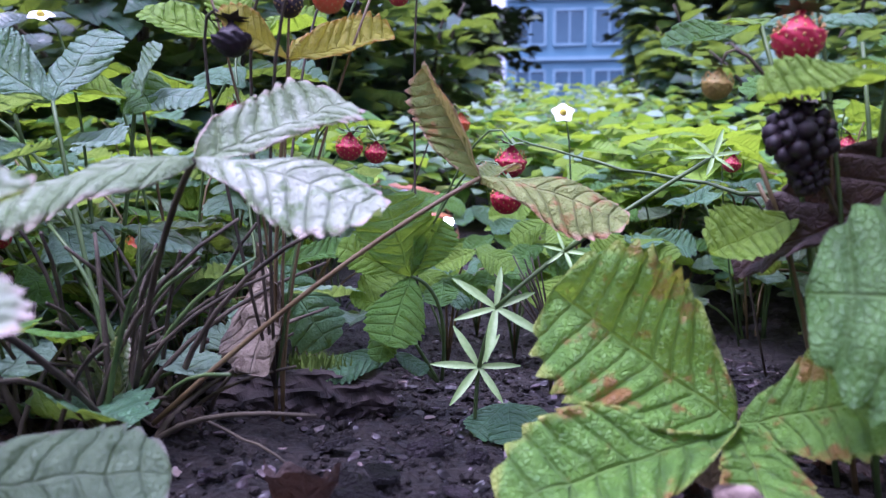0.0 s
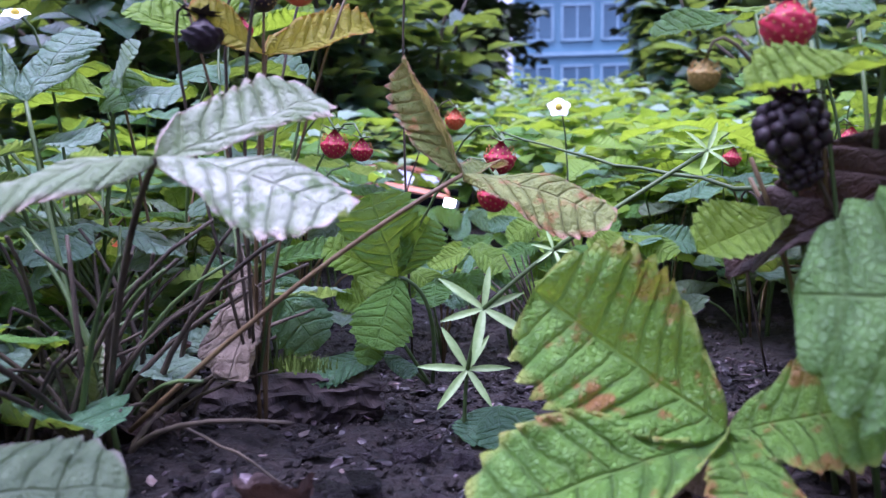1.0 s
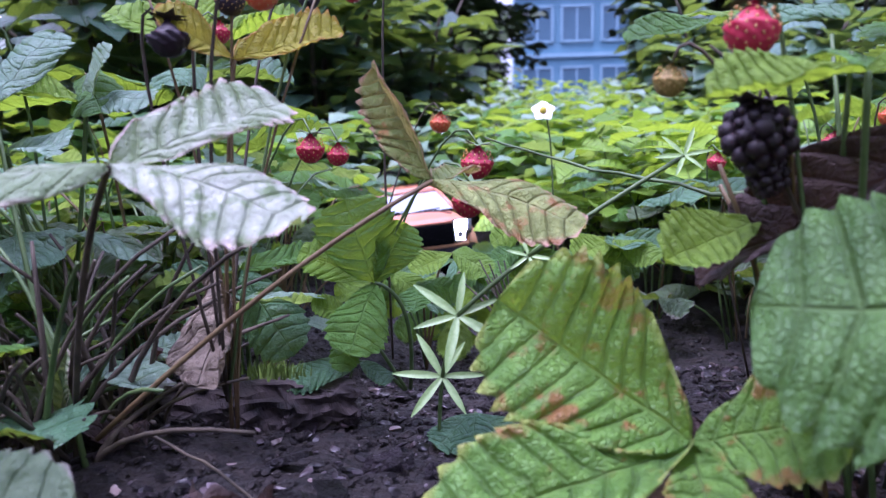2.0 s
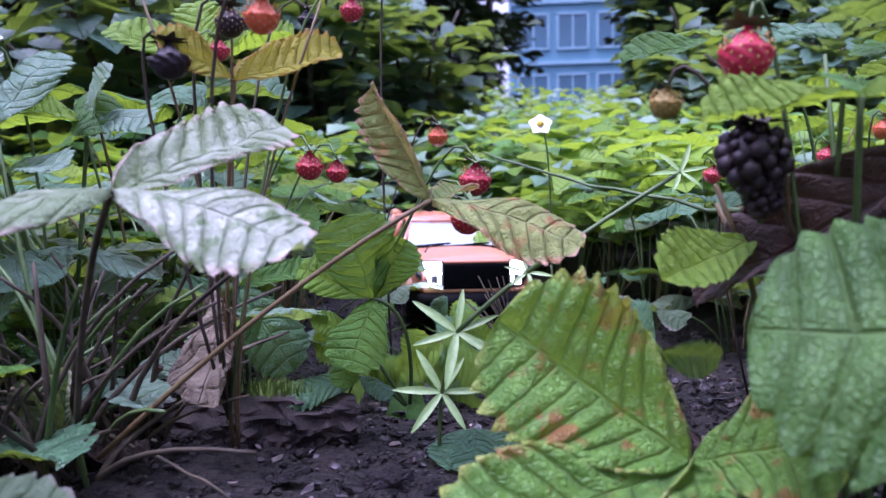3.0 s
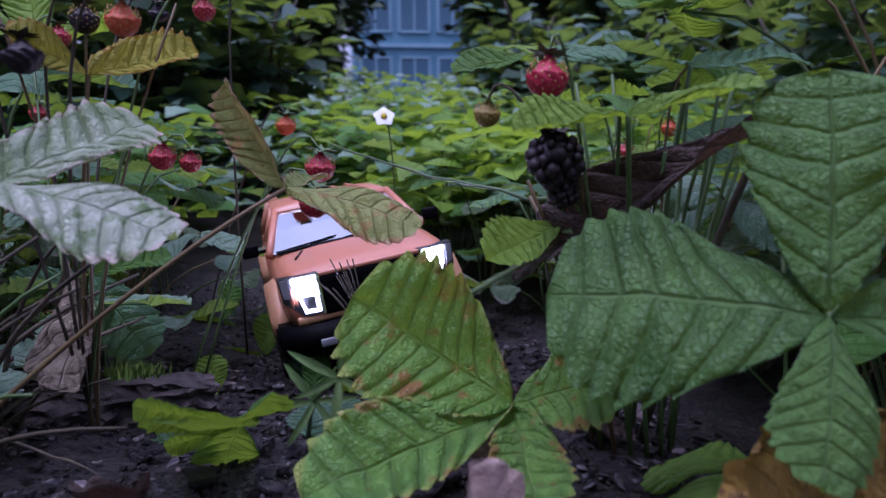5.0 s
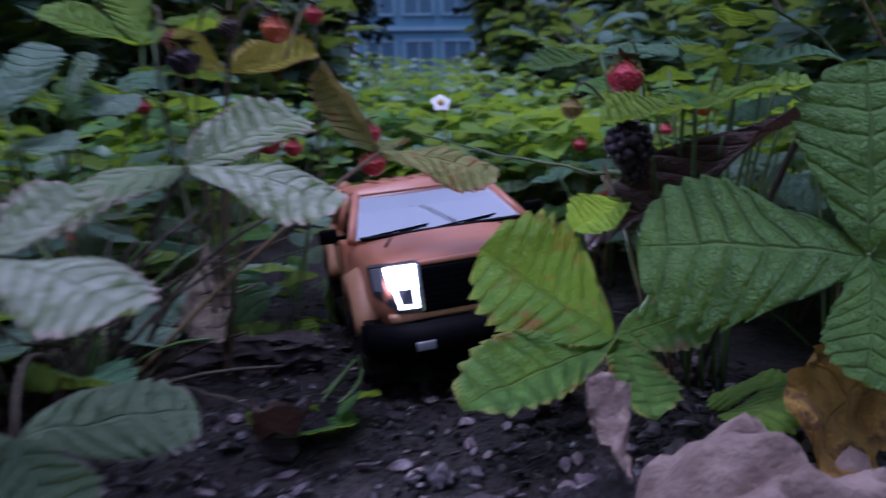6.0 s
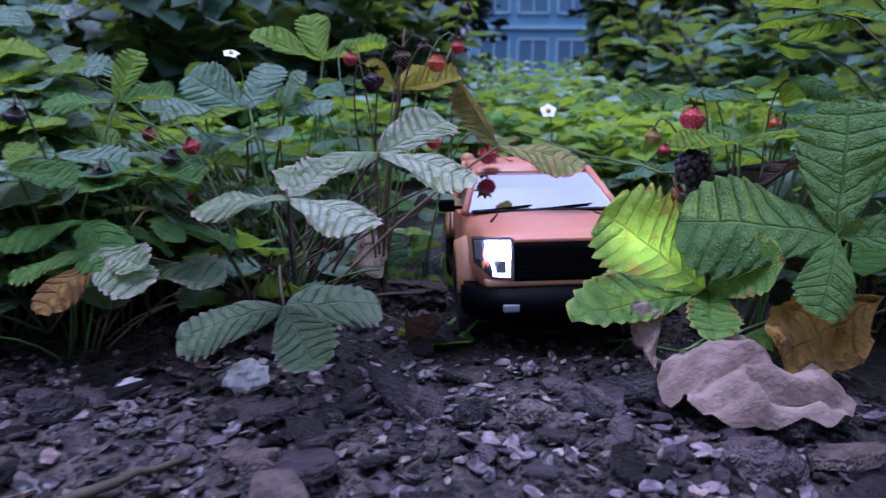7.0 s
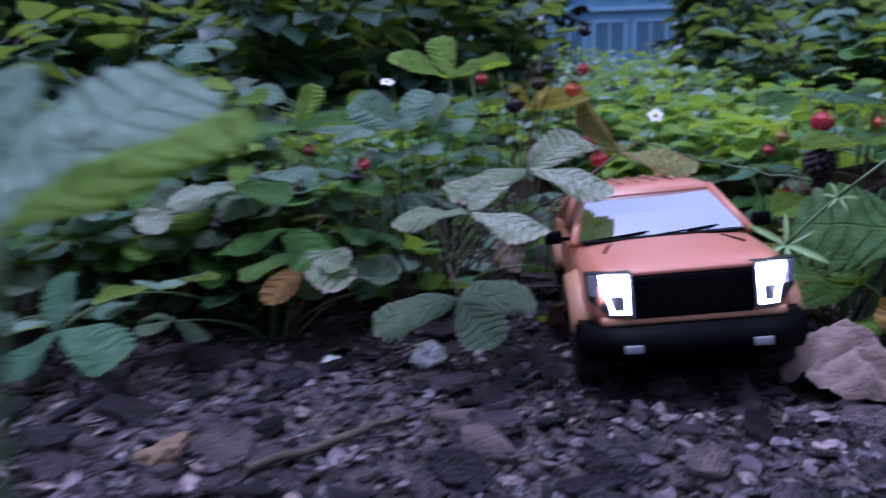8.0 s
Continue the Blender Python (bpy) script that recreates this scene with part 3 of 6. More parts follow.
def build_shrub(x, y, h, r, seed, leaf=0.085, count=480, mat=None, label="dark broad-leaved shrub with drooping leaves"):
    rng = random.Random(seed)
    ob = empty("shrub", (x, y, soil_z(x, y) - 0.01))
    tagged(ob, label, "shrub", "shrubs behind the bed")
    pl, di, no, si = [], [], [], []
    for k in range(7):
        a, q = rng.uniform(0, 6.28), rng.uniform(0.3, 0.9) * r
        top = Vector((q * math.cos(a), q * math.sin(a), h * rng.uniform(0.6, 1.0)))
        pts = bez(((0.03 * math.cos(a), 0.03 * math.sin(a), 0), (top.x * 0.3, top.y * 0.3, top.z * 0.7), top), 7)
        v, f = tube(pts, 0.009, 0.003, 6)
        part("stem", mesh_from("stem", v, f, STALK_D), STALK_D, ob)
        for i in range(count // 7):
            t = rng.uniform(0.2, 1.0)
            p = pts[min(7, int(t * 7))]
            b = rng.uniform(0, 6.28)
            d = Vector((math.cos(b), math.sin(b), rng.uniform(-0.5, 0.45)))
            pl.append(p + d * rng.uniform(0.01, 0.12) * r / 0.4)
            di.append(d)
            no.append((rng.uniform(-0.5, 0.5), rng.uniform(-0.6, 0.3), 1))
            si.append(leaf * rng.uniform(0.6, 1.25))
    part("crown", scatter_leaves("crown", pl, di, no, si, mat or SHRUB), mat or SHRUB, ob)


for i, (x, y, h, r) in enumerate([(-0.95, 1.1, 0.62, 0.32), (-0.62, 1.25, 0.7, 0.34), (-0.35, 1.5, 0.62, 0.3), (-1.3, 1.4, 0.8, 0.4), (-0.7, 1.8, 0.85, 0.4), (-1.6, 2.0, 1.1, 0.5), (0.75, 1.7, 0.42, 0.3), (1.1, 1.4, 0.55, 0.35), (1.5, 1.9, 0.8, 0.4), (-1.1, 0.75, 0.4, 0.28), (-0.15, 1.75, 0.5, 0.28), (-0.85, 1.45, 0.75, 0.4), (-0.45, 2.2, 0.8, 0.4), (-1.2, 1.0, 0.6, 0.35), (0.7, 2.3, 0.5, 0.3), (1.0, 2.0, 0.6, 0.35)]):
    build_shrub(x, y, h, r, 300 + i)
for i, (x, y, h, r) in enumerate([(0.78, 3.0, 1.2, 0.3), (1.35, 3.2, 1.3, 0.42), (2.0, 3.4, 1.5, 0.5), (1.15, 3.8, 1.7, 0.35), (-0.5, 3.3, 0.8, 0.3)]):
    build_shrub(x, y, h, r, 340 + i, 0.12, 800)


def build_conifer(x, y, h, r, seed, n=3600, mat=None):
    rng = random.Random(seed)
    ob = empty("conifer_tree", (x, y, soil_z(x, y) - 0.03))
    tagged(ob, "dense dark green conifer with yellow-green tips", "tree", "trees behind the bed")
    v, f = tube([Vector((0, 0, h * i / 6)) for i in range(7)], 0.05 * h / 3, 0.008, 8)
    part("trunk", mesh_from("trunk", v, f, BARK), BARK, ob)
    pl, di, no, si = [], [], [], []
    for k in range(70):
        u = rng.uniform(0.02, 1.0)
        a = rng.uniform(0, 6.28)
        reach = r * (1 - u) ** 0.7 * rng.uniform(0.75, 1.1) + 0.06
        d = Vector((math.cos(a), math.sin(a), 0.12 - 0.3 * (1 - u)))
        base = Vector((0, 0, u * h))
        bv, bf = tube([base, base + d * reach * 0.5 + Vector((0, 0, 0.04)), base + d * reach], 0.012, 0.003, 5)
        if k < 40:
            part("limb", mesh_from("limb", bv, bf, BARK), BARK, ob)
        for i in range(n // 70):
            t = rng.uniform(0.2, 1.05)
            e = Vector((rng.gauss(0, 1), rng.gauss(0, 1), rng.gauss(0, 0.5)))
            pl.append(base + d * reach * t + e * 0.07 * r)
            di.append(d + e * 0.55)
            no.append((rng.gauss(0, 0.4), rng.gauss(0, 0.4), 1))
            si.append(0.16 * r * rng.uniform(0.6, 1.3))
    part("crown", scatter_leaves("crown", pl, di, no, si, mat or NEEDLE), mat or NEEDLE, ob)


# conifers behind and beside the camera are unseen, added to block low sky light
for i, (x, y, h, r) in enumerate([(-0.55, 5.6, 3.4, 0.75), (-1.6, 5.2, 3.2, 1.0), (-0.05, 7.5, 3.6, 0.6), (-3.2, 6.0, 4.0, 1.5), (-5.5, 8.0, 5.5, 2.2), (3.3, 9.0, 4.2, 1.3), (4.6, 7.0, 4.0, 1.5), (6.5, 9.0, 5.5, 2.2), (-2.2, 9.0, 5.5, 2.0), (-8.5, 7.0, 6, 2.5), (9.5, 8.0, 6, 2.6), (1.42, 5.2, 5.5, 0.5), (2.3, 5.4, 3.0, 0.8), (3.2, 5.0, 3.0, 0.9), (-1.0, 7.2, 4.2, 1.0), (-2.4, 4.4, 3.0, 1.0), (-4.0, 4.5, 3.4, 1.2), (4.5, 4.5, 3.0, 1.1), (-3.0, -3.0, 3.6, 1.3), (2.8, -3.2, 3.6, 1.3), (0.0, -4.6, 4.0, 1.4), (-4.2, 0.2, 4.0, 1.4), (4.2, 0.6, 3.8, 1.4), (-3.4, 2.4, 3.4, 1.2), (3.4, 2.6, 3.2, 1.2), (-1.5, 10.0, 7.0, 1.6), (2.75, 10.0, 5.5, 0.75)]):
    build_conifer(x, y, h, r, 400 + i)


# ---------------------------------------------------------------- strawberry plants of the bed
def trifoliate(parent, base, joint, heading, size, rng, mats, meshes, droop=0.1, pull=None, r=0.0011, spread=1.0, stalk_mat=None, tilt=None):
    """One leaf: a stalk that carries three leaflets."""
    b, j = Vector(base), Vector(joint)
    s = stalk(parent, b, pull or Vector((b.x * 0.7 + j.x * 0.3, b.y * 0.7 + j.y * 0.3, j.z)), j, r, r * 0.75, stalk_mat or rng.choice((STALK_G, STALK_G, STALK_R)), sides=5, steps=6)
    up = Vector((rng.uniform(-0.35, 0.35), rng.uniform(-0.45, 0.2), 1)) if tilt is None else Vector(tilt)
    mat = rng.choice(mats)
    for da, k in ((0, 1.0), (1.75, 0.9), (-1.75, 0.9)):
        a = heading + da * spread * rng.uniform(0.9, 1.1)
        d = Vector((math.cos(a), math.sin(a), -droop + rng.uniform(-0.15, 0.2)))
        leaflet(s, j, j + d.normalized() * size * k * rng.uniform(0.9, 1.1), up + d * rng.uniform(-0.25, 0.1), mat, rng.choice(meshes))
    return s


MASS_MATS = [GREEN, FRESH, GREEN2, PALE, PALE, LIME, DULL, PALE, FRESH, GREEN2]


def bed_plant(seed, height, leaves, size):
    rng = random.Random(seed)
    ob = empty("strawberry_plant")
    tagged(ob, "low wild strawberry plant with toothed green leaves", "plant", "strawberry plants of the bed")
    for i in range(leaves):
        a = 6.283 * i / leaves + rng.uniform(-0.4, 0.4)
        h = height * rng.uniform(0.2, 1.05)
        q = rng.uniform(0.02, 0.085) + (0.04 if h < 0.5 * height else 0)
        trifoliate(ob, (0.008 * math.cos(a), 0.008 * math.sin(a), -0.01), (q * math.cos(a), q * math.sin(a), h), a + rng.uniform(-0.6, 0.6), size * rng.uniform(0.75, 1.15), rng, MASS_MATS, MASS, droop=rng.uniform(-0.15, 0.35))
    return ob


VARIANTS = [bed_plant(500 + i, (0.13, 0.16, 0.18, 0.15, 0.2, 0.14)[i], (7, 8, 7, 9, 8, 7)[i], (0.046, 0.05, 0.056, 0.045, 0.054, 0.05)[i]) for i in range(6)]


def far_plant(seed, height):
    """A plant farther back: its crown of leaves is one mesh."""
    rng = random.Random(seed)
    ob = empty("strawberry_plant")
    tagged(ob, "strawberry plant in the dense bed farther back", "plant", "strawberry plants farther back")
    pl, di, no, si = [], [], [], []
    for i in range(15):
        a, q, h = rng.uniform(0, 6.28), rng.uniform(0.01, 0.1), height * rng.uniform(0.45, 1.05)
        j = Vector((q * math.cos(a), q * math.sin(a), h))
        if i < 5:
            stalk(ob, (0, 0, -0.01), (j.x * 0.3, j.y * 0.3, h), j, 0.0012, 0.0009, STALK_G, sides=5, steps=5)
        up = Vector((rng.uniform(-0.4, 0.4), rng.uniform(-0.5, 0.2), 1))
        for da in (0, 1.75, -1.75):
            b = a + da + rng.uniform(-0.2, 0.2)
            pl.append(j)
            di.append((math.cos(b), math.sin(b), rng.uniform(-0.4, 0.3)))
            no.append(up)
            si.append(rng.uniform(0.04, 0.06))
    mat = (LIME, PALE, FRESH, GREEN, LIME, FRESH, PALE, LIME)[seed - 900]
    part("crown", scatter_leaves("crown", pl, di, no, si, mat), mat, ob)
    return ob


FAR = [far_plant(900 + i, 0.13 + 0.02 * (i % 4)) for i in range(8)]


def plant_bed():
    rng = random.Random(77)
    for group, count, y0, y1, gap, reach in ((VARIANTS, 108, 0.18, 0.8, 0.062, 0.9), (FAR, 170, 0.72, 1.5, 0.068, 1.3)):
        placed, first, tries = [], set(), 0
        while len(placed) < count and tries < 9000:
            tries += 1
            y = rng.uniform(y0, y1)
            x = rng.uniform(-reach, reach)
            dx = x - lane_x(y)
            if dx < 0:
                if dx > -0.15 or (y < 0.36 and x > -0.26) or (y < 0.42 and x > -0.2):
                    continue
            elif dx < 0.16 or (y < 0.36 and x < 0.32):
                continue
            if abs(x) > 0.32 + 0.68 * (y + 0.15):
                continue
            if any((x - a) ** 2 + (y - b) ** 2 < gap ** 2 for a, b in placed):
                continue
            placed.append((x, y))
            k = rng.randrange(len(group))
            m = pose(x, y, soil_z(x, y), rng.uniform(-7, 7), rng.uniform(-7, 7), rng.uniform(0, 360))
            if k not in first:
                first.add(k)
                group[k].matrix_basis = m
            else:
                copy_thing(group[k], m)


def left_bank():
    """The dense edge of the bed beside the open soil."""
    rng = random.Random(41)
    placed, tries = [], 0
    while len(placed) < 34 and tries < 3000:
        tries += 1
        x, y = rng.uniform(-0.56, -0.2), rng.uniform(0.2, 0.44)
        if y < 0.3 and x > -0.27 or any((x - a) ** 2 + (y - b) ** 2 < 0.05 ** 2 for a, b in placed):
            continue
        placed.append((x, y))
        m = pose(x, y, soil_z(x, y), rng.uniform(-4, 12), rng.uniform(-9, 9), rng.uniform(0, 360))
        copy_thing(VARIANTS[rng.choice((0, 1, 3, 5))], m @ Matrix.Diagonal((0.92, 0.92, rng.uniform(0.65, 0.95), 1)))


plant_bed()
left_bank()


def far_bed():
    """The rest of the bed, too far off to tell plants apart."""
    rng = random.Random(5)
    for mat, name, n in ((FRESH, "far_strawberry_leaves", 3300), (LIME, "far_pale_leaves", 1900), (PALE, "far_dull_leaves", 3900)):
        pl, di, no, si = [], [], [], []
        for i in range(n):
            y = rng.uniform(1.0, 3.2)
            x = rng.uniform(-1.0 - y * 0.5, 1.0 + y * 0.5)
            a = rng.uniform(0, 6.28)
            pl.append((x, y, soil_z(x, y) + rng.uniform(0.06, 0.22) + 0.03 * noise.noise(Vector((x, y, 0)) * 4)))
            di.append((math.cos(a), math.sin(a), rng.uniform(-0.3, 0.3)))
            no.append((rng.uniform(-0.4, 0.4), rng.uniform(-0.6, 0.2), 1))
            si.append(rng.uniform(0.035, 0.06))
        ob = new(name, scatter_leaves(name, pl, di, no, si, mat))
        tagged(ob, "dense carpet of strawberry leaves farther back", "foliage", kind="stuff")


far_bed()


# ---------------------------------------------------------------- toy truck
def paint():
    k = Mat("orange_paint")
    f = k.noise(140.0, 3.0)
    d = k.noise(18.0, 5.0)
    col = k.mix(k.math("MULTIPLY", f, 0.3), (0.5, 0.18, 0.1), (0.56, 0.23, 0.14))
    dust = k.ramp(d, (0.52, 0.0), (0.75, 0.35))
    k.set(Base_Color=k.mix(dust, col, (0.3, 0.2, 0.15)), Roughness=k.math("ADD", 0.3, k.math("MULTIPLY", d, 0.25)), Coat_Weight=0.3, Coat_Roughness=0.25)
    return k.m


def glass_mat(name, tint, gloss=0.3):
    k = Mat(name)
    gl = k.n("BsdfGlossy", Color=(0.95, 0.97, 1.0), Roughness=0.03)
    tr = k.n("BsdfTransparent", Color=tint)
    lw = k.n("Fresnel", IOR=1.5)
    mx = k.n("MixShader", Fac=k.math("MAXIMUM", lw.outputs[0], gloss))
    k.t.links.new(tr.outputs[0], mx.inputs[1])
    k.t.links.new(gl.outputs[0], mx.inputs[2])
    k.t.links.new(mx.outputs[0], k.out.inputs["Surface"])
    return k.m


def glow_mat(name, col, strength):
    k = Mat(name)
    k.set(Base_Color=(0.8, 0.8, 0.8), Emission_Color=col, Emission_Strength=strength)
    return k.m


PAINT = paint()
TAN_PLASTIC = plain_mat("tan_fender_plastic", (0.42, 0.2, 0.1), (0.48, 0.25, 0.13), 200.0, 0.5, 0.1)
BLACK = plain_mat("black_plastic", (0.002, 0.002, 0.003), (0.004, 0.004, 0.005), 200.0, 0.5, 0.15, 0.0003)
RUBBER = plain_mat("tyre_rubber", (0.012, 0.012, 0.012), (0.035, 0.03, 0.028), 120.0, 0.85, 0.4, 0.0005)
RIM = plain_mat("dark_rim", (0.03, 0.03, 0.033), (0.05, 0.05, 0.055), 100.0, 0.35, 0.1, 0.0003, 0.6)
CHROME = plain_mat("chrome_trim", (0.6, 0.62, 0.65), (0.7, 0.72, 0.75), 100.0, 0.2, 0.05, 0.0003, 1.0)
SEAT = plain_mat("beige_seat", (0.4, 0.33, 0.27), (0.5, 0.42, 0.35), 100.0, 0.7, 0.2)
RED_TRIM = plain_mat("red_lens", (0.6, 0.02, 0.02), (0.7, 0.05, 0.03), 100.0, 0.3, 0.05)
GREY_TRIM = plain_mat("grey_lens", (0.2, 0.2, 0.23), (0.28, 0.28, 0.31), 100.0, 0.3, 0.05)
for dull in (BLACK, RUBBER):
    dull.node_tree.nodes["Principled BSDF"].inputs["Specular IOR Level"].default_value = 0.04
GLASS = glass_mat("windscreen_glass", (1.0, 0.95, 0.92), 0.5)
LENS = glass_mat("headlight_glass", (0.95, 0.97, 1.0), 0.12)
LED = glow_mat("headlight_led", (0.93, 0.95, 1.0), 52.0)
LED2 = glow_mat("running_light", (0.93, 0.95, 1.0), 8.0)


def loft(sections, close=True):
    """Skins rings of points laid from front to back."""
    bm = bmesh.new()
    rings = [[bm.verts.new(p) for p in s] for s in sections]
    for a, b in zip(rings, rings[1:]):
        for i in range(len(a)):
            j = (i + 1) % len(a)
            bm.faces.new((a[i], a[j], b[j], b[i]))
    if close:
        bm.faces.new(rings[0])
        bm.faces.new(rings[-1][::-1])
    bmesh.ops.recalc_face_normals(bm, faces=bm.faces[:])
    return bm


def ring(y, hw, z0, z1, crown=0.0, tuck=0.92, shoulder=0.012):
    """A rounded section across the truck at y: half width, sill and top heights."""
    half = [(hw * tuck, z0), (hw, z0 + (z1 - z0) * 0.45), (hw * 0.985, z1 - shoulder), (hw * 0.93, z1 - shoulder * 0.25), (hw * 0.8, z1), (hw * 0.4, z1 + crown), (0.0, z1 + crown * 1.2)]
    pts = half + [(-x, z) for x, z in half[-2::-1]]
    return [(x, y, z) for x, z in pts]


def slab(outline, y, thick, side):
    """A flat piece on the nose, swept back towards the outer corner."""
    def at(x, z, d):
        return (side * x, y + max(0.0, x - 0.04) ** 1.4 * 2.2 + 0.06 * (z - 0.075) + d, z)
    return loft([[at(x, z, 0.0) for x, z in outline], [at(x, z, thick) for x, z in outline]])


def build_truck():
    ob = empty("toy_pickup_truck")
    tagged(ob, "orange toy pickup truck with lit headlights on soil", "toy truck")
    W = 0.064
    # body with nose, bonnet and sides
    bm = loft([ring(-0.0585, W * 0.84, 0.05, 0.0835, 0.001), ring(-0.055, W * 0.9, 0.05, 0.0875, 0.0015), ring(-0.046, W * 0.95, 0.05, 0.0898, 0.002), ring(-0.032, W * 0.975, 0.05, 0.0915, 0.0025), ring(0.0, W * 0.985, 0.05, 0.0935, 0.0025), ring(0.028, W, 0.048, 0.0945, 0.002), ring(0.05, W, 0.036, 0.095, 0.0), ring(0.21, W, 0.036, 0.095, 0.0), ring(0.216, W, 0.036, 0.092, 0.0), ring(0.312, W * 0.99, 0.036, 0.093, 0.0), ring(0.316, W * 0.96, 0.04, 0.09, 0.0)])
    bmesh.ops.bevel(bm, geom=[e for e in bm.edges if e.calc_face_angle(0) > 0.5], offset=0.0015, segments=2, affect="EDGES")
    part("body", shade(bm), PAINT, ob)
    for s in (-1, 1):
        part("bonnet_vent", box_bm(0.0016, 0.028, 0.0016, (0, 0, 0), 0.0005), BLACK, ob, "dark slot in the bonnet", pose(s * 0.041, -0.002, 0.0944, 2.5, 0, s * 16))
    # cab: pillars and roof round open windows
    def bar(a, b, r, w=1.0, mat=PAINT, name="pillar"):
        v, f = tube([Vector(a), (Vector(a) + Vector(b)) / 2, Vector(b)], r, r, 8)
        return part(name, mesh_from(name, v, f, mat), mat, ob)
    base_y, top_y, rear_y = 0.026, 0.082, 0.2
    for s in (-1, 1):
        bar((s * 0.0615, base_y, 0.0945), (s * 0.0485, top_y, 0.1255), 0.0032)
        bar((s * 0.0605, 0.125, 0.095), (s * 0.0485, 0.128, 0.1265), 0.0032)
        bar((s * 0.0605, 0.208, 0.095), (s * 0.0485, 0.2, 0.1255), 0.0045)
        g = loft([[(s * 0.0605, base_y + 0.004, 0.0955), (s * 0.0495, top_y + 0.002, 0.125), (s * 0.0485, top_y + 0.002, 0.125), (s * 0.0595, base_y + 0.004, 0.0955)], [(s * 0.0605, 0.205, 0.0955), (s * 0.0495, 0.198, 0.125), (s * 0.0485, 0.198, 0.125), (s * 0.0595, 0.205, 0.0955)]])
        part("side_window", g, GLASS, ob)
    roof = loft([ring(top_y - 0.004, 0.05, 0.1235, 0.127, 0.001, 1.0, 0.002), ring(top_y + 0.012, 0.0505, 0.1235, 0.129, 0.0015, 1.0, 0.0025), ring(0.15, 0.0505, 0.1235, 0.1305, 0.0015, 1.0, 0.003), ring(0.195, 0.05, 0.1235, 0.129, 0.001, 1.0, 0.003), ring(0.203, 0.0485, 0.123, 0.126, 0.0, 1.0, 0.002)])
    part("roof", shade(roof), PAINT, ob)
    for i in range(5):
        part("roof_rib", box_bm(0.0035, 0.075, 0.0008, (0, 0, 0), 0.0003), PAINT, ob, "", pose(-0.028 + 0.014 * i, 0.145, 0.1322))
    part("rear_wall", box_bm(0.1, 0.003, 0.032, (0, 0.206, 0.108), 0.001), PAINT, ob)
    # windscreen
    ws = loft([[(-0.06, base_y, 0.0952), (0.06, base_y, 0.0952), (0.06, base_y + 0.0012, 0.0952), (-0.06, base_y + 0.0012, 0.0952)], [(-0.054, 0.0545, 0.1115), (0.054, 0.0545, 0.1115), (0.054, 0.0557, 0.1115), (-0.054, 0.0557, 0.1115)], [(-0.048, top_y, 0.1255), (0.048, top_y, 0.1255), (0.048, top_y + 0.0012, 0.1255), (-0.048, top_y + 0.0012, 0.1255)]])
    part("windscreen", ws, GLASS, ob, "clear windscreen reflecting a pale sky")
    part("scuttle", box_bm(0.112, 0.01, 0.002, (0, base_y - 0.004, 0.0962), 0.0008), BLACK, ob)
    for x0, x1 in ((-0.048, -0.008), (-0.004, 0.04)):
        w = part("wiper", box_bm(x1 - x0, 0.0016, 0.0012, (0, 0, 0), 0.0004), BLACK, ob, "thin black wiper", pose((x0 + x1) / 2, base_y - 0.001, 0.0985, 0, -4, 3))
        part("wiper_arm", box_bm(0.02, 0.0012, 0.001, ((x1 - x0) * 0.2, -0.001, -0.001), 0.0003), BLACK, w)
    # cabin inside
    part("dashboard", box_bm(0.104, 0.026, 0.012, (0, 0.06, 0.092), 0.004), BLACK, ob)
    for s in (-1, 1):
        seat = part("seat", join_bm(box_bm(0.03, 0.028, 0.012, (s * 0.024, 0.118, 0.088), 0.004), box_bm(0.03, 0.009, 0.034, (s * 0.024, 0.137, 0.1), 0.004)), SEAT, ob, "beige moulded seat")
        part("headrest", box_bm(0.016, 0.007, 0.01, (s * 0.024, 0.137, 0.119), 0.003), SEAT, seat)
    wheel = part("steering_wheel", cyl_bm(0.011, 0.002, (0, 0, 0), "Y", 20, 0.0006), BLACK, ob, "", pose(0.024, 0.085, 0.103, 25, 0, 0))
    part("steering_column", cyl_bm(0.002, 0.018, (0, -0.008, 0), "Y", 8), BLACK, wheel)
    part("cabin_marker", box_bm(0.006, 0.006, 0.012, (0.044, 0.1, 0.103), 0.0015), RED_TRIM, ob, "small red part in the cabin")
    # grille
    gr = part("grille", box_bm(0.0705, 0.006, 0.0265, (0, -0.0585, 0.072), 0.002), BLACK, ob, "black mesh grille")
    for i in range(7):
        part("grille_slat", box_bm(0.064, 0.0016, 0.0012, (0, -0.0609, 0.0625 + i * 0.0031)), BLACK, gr)
    part("grille_surround", box_bm(0.074, 0.004, 0.003, (0, -0.0595, 0.0868), 0.001), PAINT, gr)
    part("nose_panel", box_bm(0.108, 0.008, 0.006, (0, -0.0565, 0.0578), 0.002), TAN_PLASTIC, ob, "tan lower nose panel")
    # headlights
    for s in (-1, 1):
        hl = part("headlight", slab([(0.0352, 0.0615), (0.049, 0.0615), (0.0605, 0.0715), (0.0615, 0.0875), (0.0352, 0.0885)], -0.0632, 0.01, s), RIM, ob, "bright white headlight unit in a swept-back housing")
        part("lamp", slab([(0.0372, 0.0742), (0.0515, 0.0742), (0.0535, 0.0868), (0.0372, 0.0872)], -0.0645, 0.002, s), LED, hl, "glowing white lamp")
